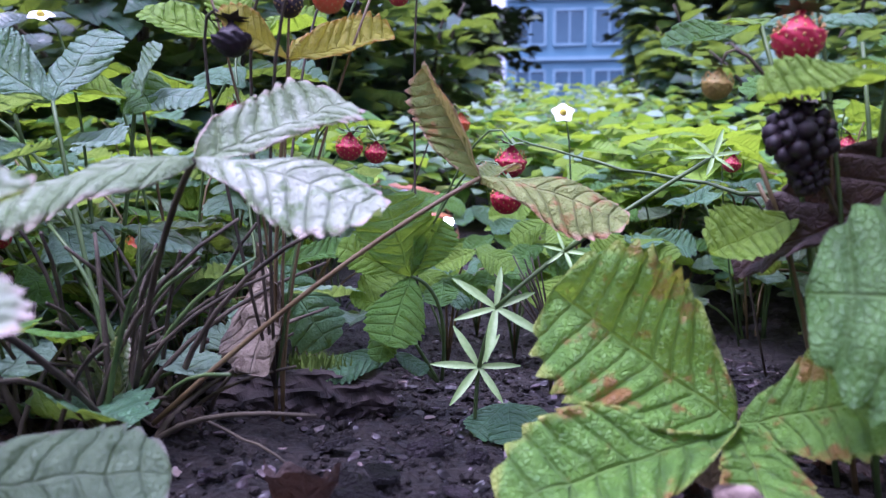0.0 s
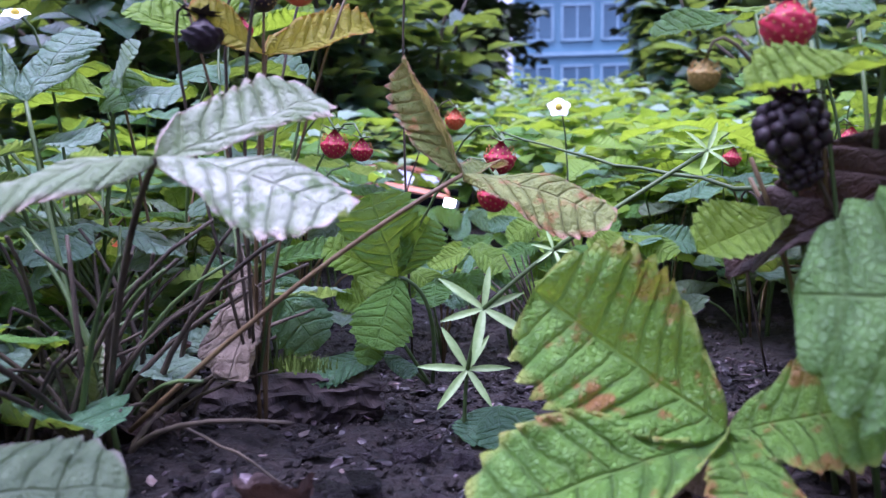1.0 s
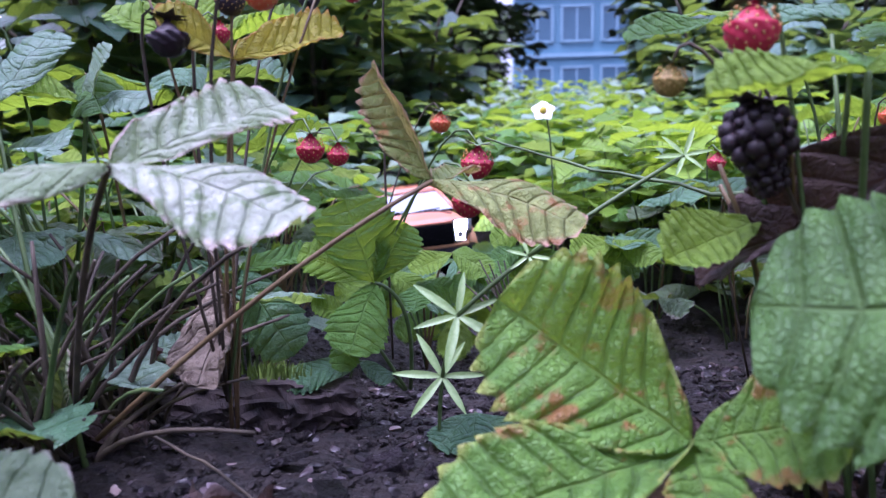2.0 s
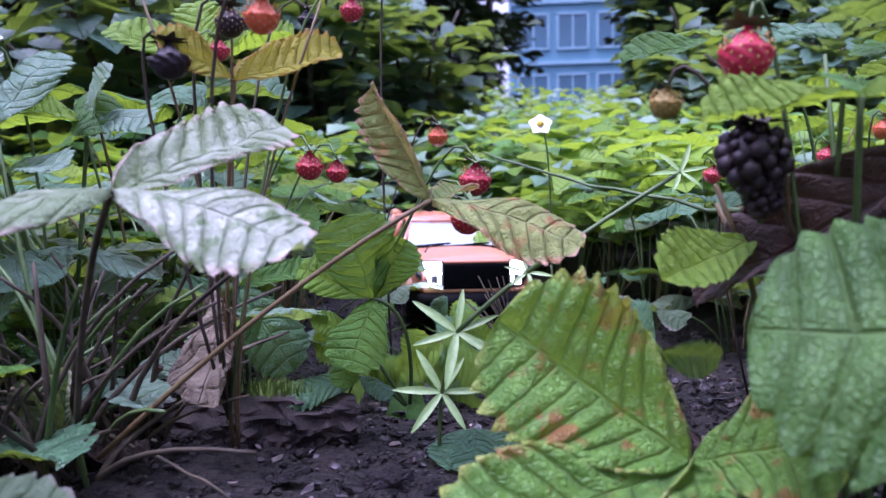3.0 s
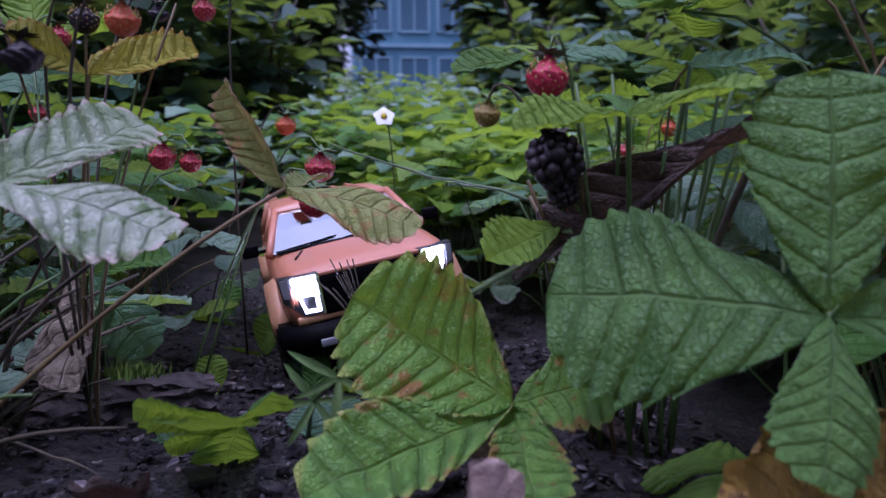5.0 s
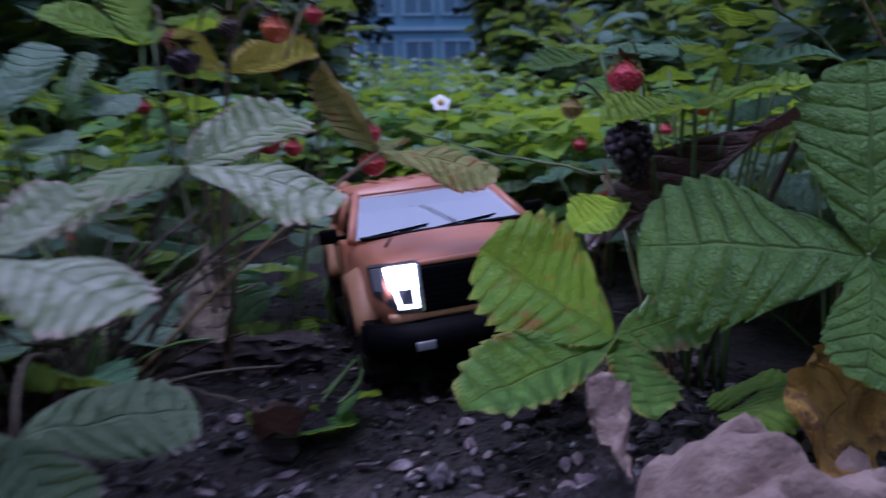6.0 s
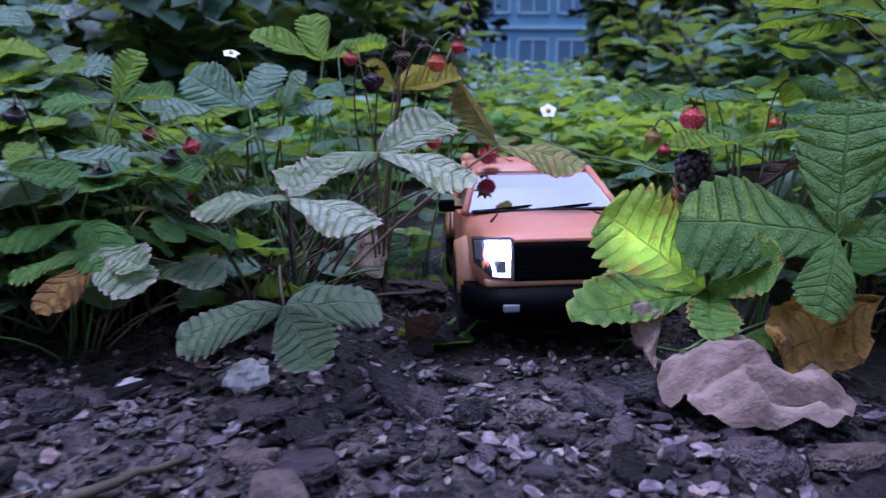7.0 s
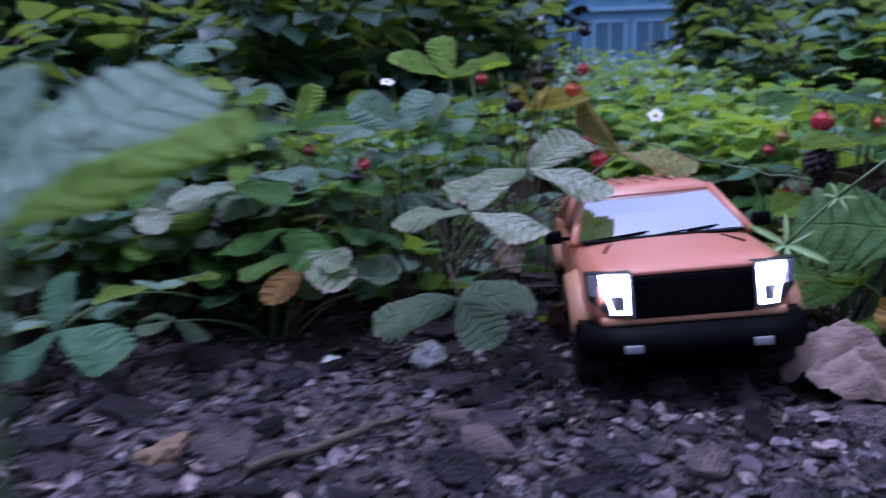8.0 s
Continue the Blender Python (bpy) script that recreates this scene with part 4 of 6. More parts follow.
        low_frame = [slab(q, -0.0645, 0.002, s) for q in ([(0.0372, 0.0632), (0.0396, 0.0632), (0.0396, 0.0744), (0.0372, 0.0744)], [(0.0394, 0.0632), (0.0482, 0.0632), (0.0482, 0.0652), (0.0394, 0.0652)], [(0.0464, 0.065), (0.0482, 0.065), (0.0505, 0.0744), (0.0487, 0.0744)])]
        part("low_lamp", join_bm(*low_frame), LED2, hl, "small glowing frame below the lamp")
        part("inner_trim", slab([(0.0346, 0.0612), (0.0362, 0.0612), (0.0362, 0.0886), (0.0346, 0.0886)], -0.0648, 0.003, s), CHROME, hl)
        part("indicator", slab([(0.0545, 0.0735), (0.0595, 0.0745), (0.0605, 0.0865), (0.0555, 0.0868)], -0.0642, 0.002, s), GREY_TRIM, hl, "clear side lens")
    # bumper
    bp = loft([[(x, y, z) for x, y, z in pts] for pts in ([(-0.069, -0.03, 0.034), (-0.069, -0.03, 0.0545), (-0.069, -0.04, 0.0545), (-0.069, -0.04, 0.034)], [(-0.066, -0.035, 0.032), (-0.066, -0.035, 0.0555), (-0.066, -0.056, 0.0545), (-0.066, -0.056, 0.034)], [(-0.04, -0.045, 0.031), (-0.04, -0.045, 0.0555), (-0.04, -0.069, 0.054), (-0.04, -0.069, 0.033)], [(0.04, -0.045, 0.031), (0.04, -0.045, 0.0555), (0.04, -0.069, 0.054), (0.04, -0.069, 0.033)], [(0.066, -0.035, 0.032), (0.066, -0.035, 0.0555), (0.066, -0.056, 0.0545), (0.066, -0.056, 0.034)], [(0.069, -0.03, 0.034), (0.069, -0.03, 0.0545), (0.069, -0.04, 0.0545), (0.069, -0.04, 0.034)])])
    bmesh.ops.bevel(bp, geom=[e for e in bp.edges if e.calc_face_angle(0) > 0.6], offset=0.002, segments=2, affect="EDGES")
    bumper = part("bumper", shade(bp), BLACK, ob, "black plastic bumper")
    part("skid_plate", box_bm(0.07, 0.02, 0.002, (0, 0, 0), 0.0006), BLACK, bumper, "", pose(0, -0.052, 0.027, 35, 0, 0))
    for s in (-1, 1):
        part("fog_light", box_bm(0.011, 0.003, 0.0055, (s * 0.037, -0.0685, 0.0425), 0.0012), GREY_TRIM, bumper, "small grey fog light")
        part("mirror", join_bm(box_bm(0.013, 0.007, 0.0105, (s * 0.075, 0.045, 0.099), 0.002), box_bm(0.012, 0.004, 0.003, (s * 0.065, 0.046, 0.097), 0.001)), BLACK, ob, "black door mirror")
        part("door", box_bm(0.002, 0.078, 0.048, (s * 0.0636, 0.1, 0.066), 0.0008), PAINT, ob)
        part("door_handle", box_bm(0.003, 0.012, 0.003, (s * 0.0655, 0.128, 0.084), 0.001), BLACK, ob)
        part("side_step", box_bm(0.012, 0.12, 0.004, (s * 0.064, 0.115, 0.03), 0.0015), BLACK, ob)
        for y, nm in ((0.0, "front_fender"), (0.226, "rear_fender")):
            arcs = []
            for i in range(11):
                a = radians(22 + 136 * i / 10)
                c, sn = math.cos(a), math.sin(a)
                arcs.append([(s * 0.056, y + 0.034 * c, 0.032 + 0.034 * sn), (s * 0.0715, y + 0.035 * c, 0.032 + 0.035 * sn), (s * 0.071, y + 0.043 * c, 0.032 + 0.045 * sn), (s * 0.056, y + 0.046 * c, 0.032 + 0.052 * sn)])
            part(nm, shade(loft(arcs)), TAN_PLASTIC, ob, "flared tan fender")
    part("chassis", box_bm(0.07, 0.33, 0.016, (0, 0.125, 0.031), 0.002), BLACK, ob)
    for y in (0.0, 0.226):
        part("axle", cyl_bm(0.005, 0.11, (0, y, 0.029), "X", 12), BLACK, ob)
    part("load_bed", box_bm(0.11, 0.09, 0.002, (0, 0.264, 0.0945)), BLACK, ob)
    part("tailgate", box_bm(0.118, 0.004, 0.04, (0, 0.317, 0.068), 0.001), PAINT, ob)
    part("roof_lamp", cyl_bm(0.0075, 0.012, (-0.046, 0.215, 0.127), "Y", 18, 0.001), TAN_PLASTIC, ob, "round tan roof lamp")
    # a low cab: everything above the bonnet line is drawn down
    def low(z):
        return z if z < 0.088 else 0.088 + (z - 0.088) * 0.94
    for o in ob.children_recursive:
        if o.matrix_basis.translation.length > 1e-6:
            o.location.z = low(o.location.z)
        else:
            for v in o.data.vertices:
                v.co.z = low(v.co.z)
    # wheels
    tyre_me, rim_me = None, None
    wheels = []
    for s in (-1, 1):
        for y in (0.0, 0.226):
            if tyre_me is None:
                v, f = [], []
                N = 36
                prof = [(0.011, 0.0165), (0.0125, 0.022), (0.012, 0.0265), (0.0095, 0.0285), (-0.0095, 0.0285), (-0.012, 0.0265), (-0.0125, 0.022), (-0.011, 0.0165)]
                for i in range(N):
                    a = 2 * math.pi * i / N
                    for x, r in prof:
                        rr = r + (0.0013 if r > 0.026 and i % 2 else 0)
                        v.append((x, rr * math.cos(a), rr * math.sin(a)))
                P = len(prof)
                f = [(i * P + j, i * P + (j + 1) % P, ((i + 1) % N) * P + (j + 1) % P, ((i + 1) % N) * P + j) for i in range(N) for j in range(P)]
                tyre_me = mesh_from("tyre", v, f, RUBBER, smooth=False)
                rb = join_bm(cyl_bm(0.0165, 0.016, (0, 0, 0), "X", 24, 0.001), *[box_bm(0.019, 0.004, 0.013, (0, 0, 0), 0.0006) for i in range(1)])
                for i in range(6):
                    a = radians(60 * i)
                    bmesh.ops.create_cube(rb, size=1.0, matrix=pose(0, 0, 0, 60 * i, 0, 0) @ Matrix.Translation((0, 0, 0.009)) @ Matrix.Diagonal((0.0195, 0.0035, 0.012, 1)))
                rim_me = bpy.data.meshes.new("rim")
                rb.to_mesh(rim_me)
                rb.free()
                rim_me.materials.append(RIM)
            w = part("wheel", rim_me, RIM, ob, "", pose(s * 0.058, y, 0.029))
            part("tyre", tyre_me, RUBBER, w, "black treaded tyre")
            wheels.append(w)
    return ob, wheels


truck, wheels = build_truck()

# time, place of the lamp on the driver's side of the picture plane, lean, heading
TRUCK = [
    (0.0, -0.118, 0.98, 0.068, 10, 16), (0.6, -0.111, 0.95, 0.09, 12, 17), (1.2, -0.113, 0.9, 0.1, 12, 18),
    (2.3, -0.056, 0.77, 0.035, -9, 18), (2.7, -0.032, 0.72, 0.034, -4, 17), (3.1, -0.002, 0.66, 0.043, 2, 16),
    (3.5, 0.027, 0.58, 0.047, 1, 14), (3.9, 0.035, 0.53, 0.055, -2, 12), (4.5, 0.041, 0.455, 0.063, -4, 10),
    (4.7, 0.03, 0.44, 0.054, -11, 9), (5.3, 0.032, 0.36, 0.056, -8, 8), (5.8, 0.033, 0.29, 0.059, -5, 6.5), (6.0, 0.031, 0.27, 0.063, -5, 6),
    (6.5, 0.019, 0.235, 0.069, -4, 4.5), (7.0, 0.018, 0.205, 0.065, -2, 3), (7.5, 0.001, 0.15, 0.066, -1, 1.5), (8.0, -0.008, 0.076, 0.065, -5.5, 1),
]


def truck_pose(t, x, y, z, lean, heading):
    nose = float(np.interp(t, [0, 4.7, 5.8, 6.0, 6.5, 7.0, 7.5, 8.0], [0, 0, -2, -2, 0, 2, 0.5, -1]))
    turn = pose(0, 0, 0, nose, lean, heading)
    off = turn @ Vector((-0.0455, -0.06, 0.0785))
    return Matrix.Translation(Vector((x, y, z)) - off) @ turn


# ---------------------------------------------------------------- plants that the camera passes close by
def plant(name, at, label, group="", category="plant"):
    ob = empty(name, at)
    return tagged(ob, label, category, group)


def leaf(parent, base, pull, joint, blades, r=0.0012, stalk_mat=STALK_G, label=""):
    """A stalk with leaflets: each blade is (tip, normal, material, shape, width)."""
    s = stalk(parent, base, pull, joint, r, r * 0.8, stalk_mat, sides=7, steps=10, label=label)
    for tip, normal, mat, shape, wide in blades:
        leaflet(s, joint, tip, normal, mat, HERO[shape], wide)
    return s


UP = (0, -0.25, 1)
# pale plant on the mound beside the track
pale = plant("strawberry_plant", (-0.14, 0.29, 0.0), "strawberry plant with faded whitish leaves on a soil mound")
leaf(pale, (-0.135, 0.28, 0.0), (-0.09, 0.22, 0.1), (-0.06, 0.197, 0.131), [
    ((0.004, 0.184, 0.121), (0.12, -0.42, 0.95), FADED, 3, 1.0), ((-0.016, 0.234, 0.156), (-0.35, -0.9, 0.55), FADED, 0, 1.1),
    ((-0.12, 0.165, 0.122), (0.1, -0.4, 0.95), FADED, 3, 0.95)], 0.0014, STALK_D)
leaf(pale, (-0.13, 0.27, 0.0), (-0.12, 0.19, 0.08), (-0.097, 0.108, 0.108), [
    ((-0.05, 0.08, 0.103), (0.1, -0.35, 1), FADED, 3, 1.0), ((-0.15, 0.11, 0.109), (-0.1, -0.35, 1), FADED, 1, 0.9),
    ((-0.082, 0.145, 0.123), (0, -0.5, 1), FADED, 4, 0.95)], 0.0013, STALK_D)
leaf(pale, (-0.13, 0.26, 0.0), (-0.13, 0.19, 0.09), (-0.108, 0.133, 0.044), [
    ((-0.172, 0.128, 0.03), (-0.2, -0.7, 1), DULL, 3, 1.0), ((-0.054, 0.158, 0.047), (0.1, -0.55, 0.9), DULL, 1, 1.05),
    ((-0.082, 0.1, 0.016), (0.0, -0.65, 0.9), DULL, 4, 1.1)], 0.0011, STALK_D)
rng = random.Random(3)
for i in range(60):
    a, q = rng.uniform(0, 6.28), rng.uniform(0.02, 0.085)
    b = (-0.14 + rng.gauss(0, 0.018), 0.285 + rng.gauss(0, 0.02), 0.0)
    top = (b[0] + q * math.cos(a) + 0.02, b[1] + q * math.sin(a), rng.uniform(0.03, 0.11))
    stalk(pale, b, (b[0] * 0.8 + top[0] * 0.2, b[1], top[2] * 0.7), top, rng.uniform(0.0011, 0.002), 0.0008, rng.choice((STALK_D, STALK_D, STALK_D, STALK_D, STALK_G)), "old_stalk", 5, 6)

# tall leaf over the pale plant
tall = plant("strawberry_plant", (-0.13, 0.27, 0.0), "upright strawberry plant with bright yellow-green top leaves")
leaf(tall, (-0.15, 0.47, 0.0), (-0.16, 0.48, 0.1), (-0.153, 0.49, 0.222), [
    ((-0.225, 0.48, 0.25), (0.2, -0.7, 0.9), LIME, 0, 0.8), ((-0.172, 0.515, 0.275), (0.1, -0.85, 0.5), LIME, 0, 1.0),
    ((-0.083, 0.475, 0.238), (-0.1, -0.5, 1), LIME, 2, 0.7)], 0.0016)
leaf(tall, (-0.13, 0.27, 0.0), (-0.155, 0.28, 0.1), (-0.173, 0.295, 0.161), [
    ((-0.228, 0.31, 0.192), (0.3, -0.9, 0.4), PALE, 0, 1.0), ((-0.232, 0.268, 0.15), (0, -0.25, 1), PALE, 2, 0.9),
    ((-0.162, 0.32, 0.205), (-0.1, -0.9, 0.3), PALE, 1, 1.0)], 0.0013, STALK_G)
leaf(tall, (-0.13, 0.28, 0.0), (-0.19, 0.25, 0.08), (-0.215, 0.205, 0.118), [
    ((-0.175, 0.19, 0.112), (0, -0.35, 1), GREEN, 2, 0.9), ((-0.262, 0.2, 0.115), (0, -0.3, 1), GREEN2, 0, 0.9), ((-0.225, 0.245, 0.125), (0, -0.5, 1), LIME, 1, 0.9)], 0.0012, STALK_D)
leaf(tall, (-0.14, 0.28, 0.0), (-0.2, 0.22, 0.06), (-0.235, 0.165, 0.07), [
    ((-0.19, 0.13, 0.06), (0, -0.5, 1), FADED, 1, 0.9), ((-0.28, 0.15, 0.06), (0, -0.4, 1), SPOTTED, 3, 0.9), ((-0.24, 0.215, 0.08), (0, -0.5, 1), GREEN2, 1, 0.9)], 0.0012, STALK_D)
berry(tall, (-0.198, 0.203, 0.132), 0.011, DARK_BERRY, (5, 10, 0), SHRIVELLED, False, (-0.16, 0.24, 0.05))
berry(tall, (-0.205, 0.25, 0.14), 0.012, RED, (10, -15, 0), None, True, (-0.165, 0.24, 0.05))

# fruiting stems with the yellow leaf
fruit = plant("strawberry_plant", (-0.07, 0.31, 0.0), "old fruiting strawberry plant with yellow-red leaf and dry stems")
leaf(fruit, (-0.075, 0.315, 0.0), (-0.07, 0.3, 0.1), (-0.055, 0.29, 0.178), [
    ((-0.008, 0.297, 0.19), (0.1, -0.75, 0.7), YELLOW, 2, 0.8), ((-0.03, 0.325, 0.2), (-0.3, -0.8, 0.4), YELLOW, 0, 1.0), ((-0.075, 0.262, 0.193), (0.2, -0.8, 0.5), YELLOW, 0, 0.9)], 0.0011, STALK_R)
for at, size, mat, flesh, bend in [((-0.024, 0.24, 0.2), 0.0125, ORANGE_RED, BERRY, 8), ((-0.073, 0.266, 0.19), 0.0145, DARK_BERRY, SHRIVELLED, -10), ((-0.01, 0.33, 0.222), 0.011, RED, BERRY, 5), ((-0.052, 0.28, 0.207), 0.012, DARK_BERRY, BERRY, -5), ((-0.111, 0.41, 0.222), 0.013, RED, BERRY, 0), ((-0.04, 0.36, 0.225), 0.01, DARK_BERRY, SHRIVELLED, 12)]:
    berry(fruit, at, size, mat, (bend, bend * 0.6, 0), flesh, flesh is BERRY, (-0.07, 0.3, 0.02), ((at[0] - 0.03), at[1], at[2] + 0.035))
for i in range(3):
    stalk(fruit, (-0.07, 0.31, 0.0), (-0.065, 0.3, 0.1), (-0.085 + 0.035 * i, 0.27 + 0.01 * (i % 3), 0.21 + 0.012 * (i % 2)), 0.0009, 0.0006, STALK_R, "dry_stem", 5, 8)

# red-tinged leaf on a long leaning stalk
lean_plant = plant("strawberry_plant", (-0.118, 0.27, 0.0), "strawberry plant leaning out, red-tinged ageing leaf")
leaf(lean_plant, (-0.118, 0.27, 0.012), (-0.035, 0.27, 0.088), (0.032, 0.282, 0.124), [
    ((0.095, 0.266, 0.112), (-0.1, -0.5, 0.9), REDDISH, 3, 0.85), ((0.004, 0.296, 0.174), (-0.85, -0.75, 0.15), REDDISH, 2, 0.6), ((0.045, 0.325, 0.13), (0, -0.4, 1), REDDISH, 0, 0.7)], 0.0013, STALK_R)

# low leaf in the middle, pushed over by the truck
centre_leaf = plant("strawberry_seedling", (0.006, 0.385, 0.0), "young fresh green strawberry plant on open soil")
leaf(centre_leaf, (0.006, 0.385, 0.0), (0.014, 0.37, 0.06), (-0.009, 0.36, 0.068), [
    ((-0.022, 0.345, 0.112), (-0.15, -0.85, 0.45), FRESH, 1, 1.5), ((-0.052, 0.362, 0.086), (0.1, -0.9, 0.5), LIME, 0, 0.8), ((-0.019, 0.335, 0.036), (0.2, -0.8, 0.6), FRESH, 1, 1.25), ((0.009, 0.366, 0.1), (0.5, -0.9, 0.2), FRESH, 2, 1.0)], 0.0013)
leaf(centre_leaf, (0.004, 0.383, 0.0), (-0.01, 0.37, 0.03), (-0.02, 0.36, 0.05), [
    ((-0.042, 0.35, 0.058), (0.1, -0.8, 0.6), LIME, 0, 0.9), ((-0.025, 0.34, 0.025), (0.1, -0.9, 0.5), GREEN, 1, 0.8)], 0.0012)
leaf(centre_leaf, (0.003, 0.383, 0.0), (-0.01, 0.37, 0.02), (-0.02, 0.365, 0.022), [((-0.058, 0.345, 0.02), (0.1, -0.5, 1), GREEN2, 3, 1.0), ((0.0, 0.35, 0.018), (0.1, -0.5, 1), GREEN2, 1, 0.8)], 0.0012)

# cleavers
cleavers = plant("cleavers_plant", (0.028, 0.335, -0.012), "slender cleavers plant with whorls of narrow pale leaves")


def narrow_leaf_mesh():
    verts, faces, uvs = [], [], []
    for i in range(9):
        u = i / 8
        w = 0.11 * math.sin(math.pi * min(1, u * 0.92 + 0.06)) ** 0.7
        for v in (-1, -0.5, 0, 0.5, 1):
            verts.append((w * v, u, 0.25 * abs(w * v) - 0.12 * u * u))
            uvs.append((0.5 + 0.5 * v, 0.0))
    faces = [(i * 5 + j, i * 5 + j + 1, (i + 1) * 5 + j + 1, (i + 1) * 5 + j) for i in range(8) for j in range(4)]
    return mesh_from("narrow_leaf_blade", verts, faces, CLEAVER, uvs)


CLEAVER = plain_mat("cleavers_leaf", (0.2, 0.34, 0.1), (0.34, 0.48, 0.2), 6.0, 0.4, 0.1, 0.01)
NARROW = narrow_leaf_mesh()
stem_pts = [(0.028, 0.335, -0.012), (0.03, 0.335, 0.023), (0.039, 0.325, 0.057), (0.074, 0.33, 0.086), (0.15, 0.34, 0.134)]
for a, b in zip(stem_pts, stem_pts[1:]):
    mid = tuple((Vector(a) + Vector(b)) / 2 + Vector((-0.001, 0, 0.001)))
    stalk(cleavers, a, mid, b, 0.0012, 0.0011, STALK_G, "stem", 6, 4)
for k, (c, size) in enumerate(((stem_pts[1], 0.027), (stem_pts[2], 0.028), (stem_pts[3], 0.012), (stem_pts[4], 0.016))):
    rng = random.Random(90 + k)
    for i in range(6):
        a = 6.283 * i / 6 + 0.4 * k
        d = Vector((math.cos(a), 0.5 * math.sin(a) - 0.15, 0.75 * math.sin(a) + 0.12))
        leaflet(cleavers, c, Vector(c) + d.normalized() * size * rng.uniform(0.75, 1.1), (0.1, -0.8, 0.5), CLEAVER, NARROW, 0.75, name="narrow_leaf")

# big spotted leaf at the edge of the track
big = plant("strawberry_plant", (0.15, 0.24, 0.0), "strawberry plant with a big rust-spotted green leaf")
big_leaf = leaf(big, (0.15, 0.245, -0.005), (0.14, 0.24, 0.03), (0.124, 0.217, 0.037), [
    ((0.06, 0.226, 0.084), (-0.25, -0.95, 0.45), SPOTTED, 2, 1.12), ((0.042, 0.172, 0.03), (-0.1, -0.6, 1), SPOTTED, 0, 0.75),
    ((0.118, 0.155, 0.025), (0, -0.75, 0.8), SPOTTED, 0, 0.8), ((0.158, 0.175, 0.062), (0.15, -0.85, 0.6), SPOTTED, 4, 1.0)], 0.0014)

# berry plant beside the track
right = plant("strawberry_plant", (0.2, 0.26, 0.0), "strawberry plant carrying a red berry and dark dried berries")
berry(right, (0.14, 0.22, 0.1785), 0.0158, RED, (-8, 6, 0), None, True, (0.17, 0.24, 0.08), (0.15, 0.235, 0.22), "ripe red berry")
berry(right, (0.119, 0.235, 0.163), 0.0105, GREEN_BERRY, (5, 5, 0), None, True, (0.17, 0.24, 0.1), (0.125, 0.235, 0.19), "unripe greenish berry")
berry(right, (0.147, 0.233, 0.149), 0.022, DARK_BERRY, (4, 0, 0), LUMPY, False, (0.17, 0.245, 0.1), (0.15, 0.24, 0.17), "dark dried berry")
berry(right, (0.152, 0.236, 0.131), 0.013, DARK_BERRY, (-4, 6, 0), LUMPY, False)
leaf(right, (0.195, 0.26, 0.0), (0.18, 0.23, 0.1), (0.165, 0.2, 0.154), [((0.122, 0.205, 0.15), (-0.1, -0.5, 0.9), LIME, 2, 0.75), ((0.2, 0.17, 0.165), (0, -0.4, 1), LIME, 0, 0.8), ((0.185, 0.245, 0.172), (0, -0.6, 0.8), GREEN, 1, 1.0)], 0.0013)
leaf(right, (0.2, 0.27, 0.0), (0.21, 0.26, 0.12), (0.21, 0.24, 0.178), [((0.165, 0.225, 0.182), (0, -0.45, 1), GREEN2, 4, 0.9), ((0.262, 0.235, 0.182), (0, -0.4, 1), GREEN2, 0, 0.9), ((0.215, 0.285, 0.192), (0, -0.6, 0.8), GREEN, 1, 1.0)], 0.0013)
leaf(right, (0.2, 0.27, 0.0), (0.17, 0.28, 0.12), (0.16, 0.31, 0.192), [((0.115, 0.3, 0.185), (0, -0.5, 1), GREEN, 0, 0.9), ((0.205, 0.3, 0.2), (0, -0.5, 1), GREEN2, 1, 0.9), ((0.162, 0.35, 0.21), (0, -0.7, 0.8), LIME, 1, 1.0)], 0.0013)
for i in range(16):
    a = 6.283 * i / 16
    rng = random.Random(700 + i)
    stalk(right, (0.2 + 0.02 * math.cos(a), 0.27 + 0.02 * math.sin(a), -0.005), (0.195 + 0.03 * math.cos(a), 0.26, 0.08), (0.19 + 0.05 * math.cos(a), 0.25 + 0.03 * math.sin(a), rng.uniform(0.12, 0.19)), 0.0013, 0.0009, rng.choice((STALK_G, STALK_G, STALK_R)), "leaf_stalk", 5, 6)
leaf(right, (0.2, 0.26, 0.0), (0.23, 0.22, 0.15), (0.228, 0.2, 0.157), [((0.13, 0.258, 0.088), (-0.35, -0.6, 0.9), BROWN, 0, 0.42)], 0.002, STALK_D)
leaf(right, (0.19, 0.27, 0.0), (0.15, 0.26, 0.09), (0.155, 0.252, 0.108), [((0.118, 0.235, 0.097), (-0.2, -0.8, 0.6), LIME, 2, 0.9)], 0.0011)

# broad green leaf at the right-hand side of the path
broad = plant("strawberry_plant", (0.25, 0.22, 0.0), "strawberry plant with broad clean green leaves")
leaf(broad, (0.25, 0.22, 0.0), (0.24, 0.17, 0.1), (0.205, 0.138, 0.089), [
    ((0.125, 0.168, 0.1), (-0.05, -0.85, 0.65), DEEP, 1, 1.3), ((0.212, 0.15, 0.168), (-0.5, -0.95, 0.1), DEEP, 1, 1.0), ((0.185, 0.105, 0.052), (0, -0.85, 0.6), DEEP, 3, 0.95), ((0.262, 0.12, 0.09), (0.1, -0.7, 0.7), DEEP, 0, 1.0)], 0.0015)
for i, (bx, by, h) in enumerate([(0.3, 0.2, 0.12), (0.28, 0.3, 0.16), (0.34, 0.27, 0.19), (0.27, 0.1, 0.05), (0.2, 0.16, 0.03)]):
    rng = random.Random(60 + i)
    trifoliate(broad, (0.255, 0.225, 0.0), (bx, by, h), -2.2 + i, 0.055, rng, [GREEN, GREEN2, LIME], HERO[:4])

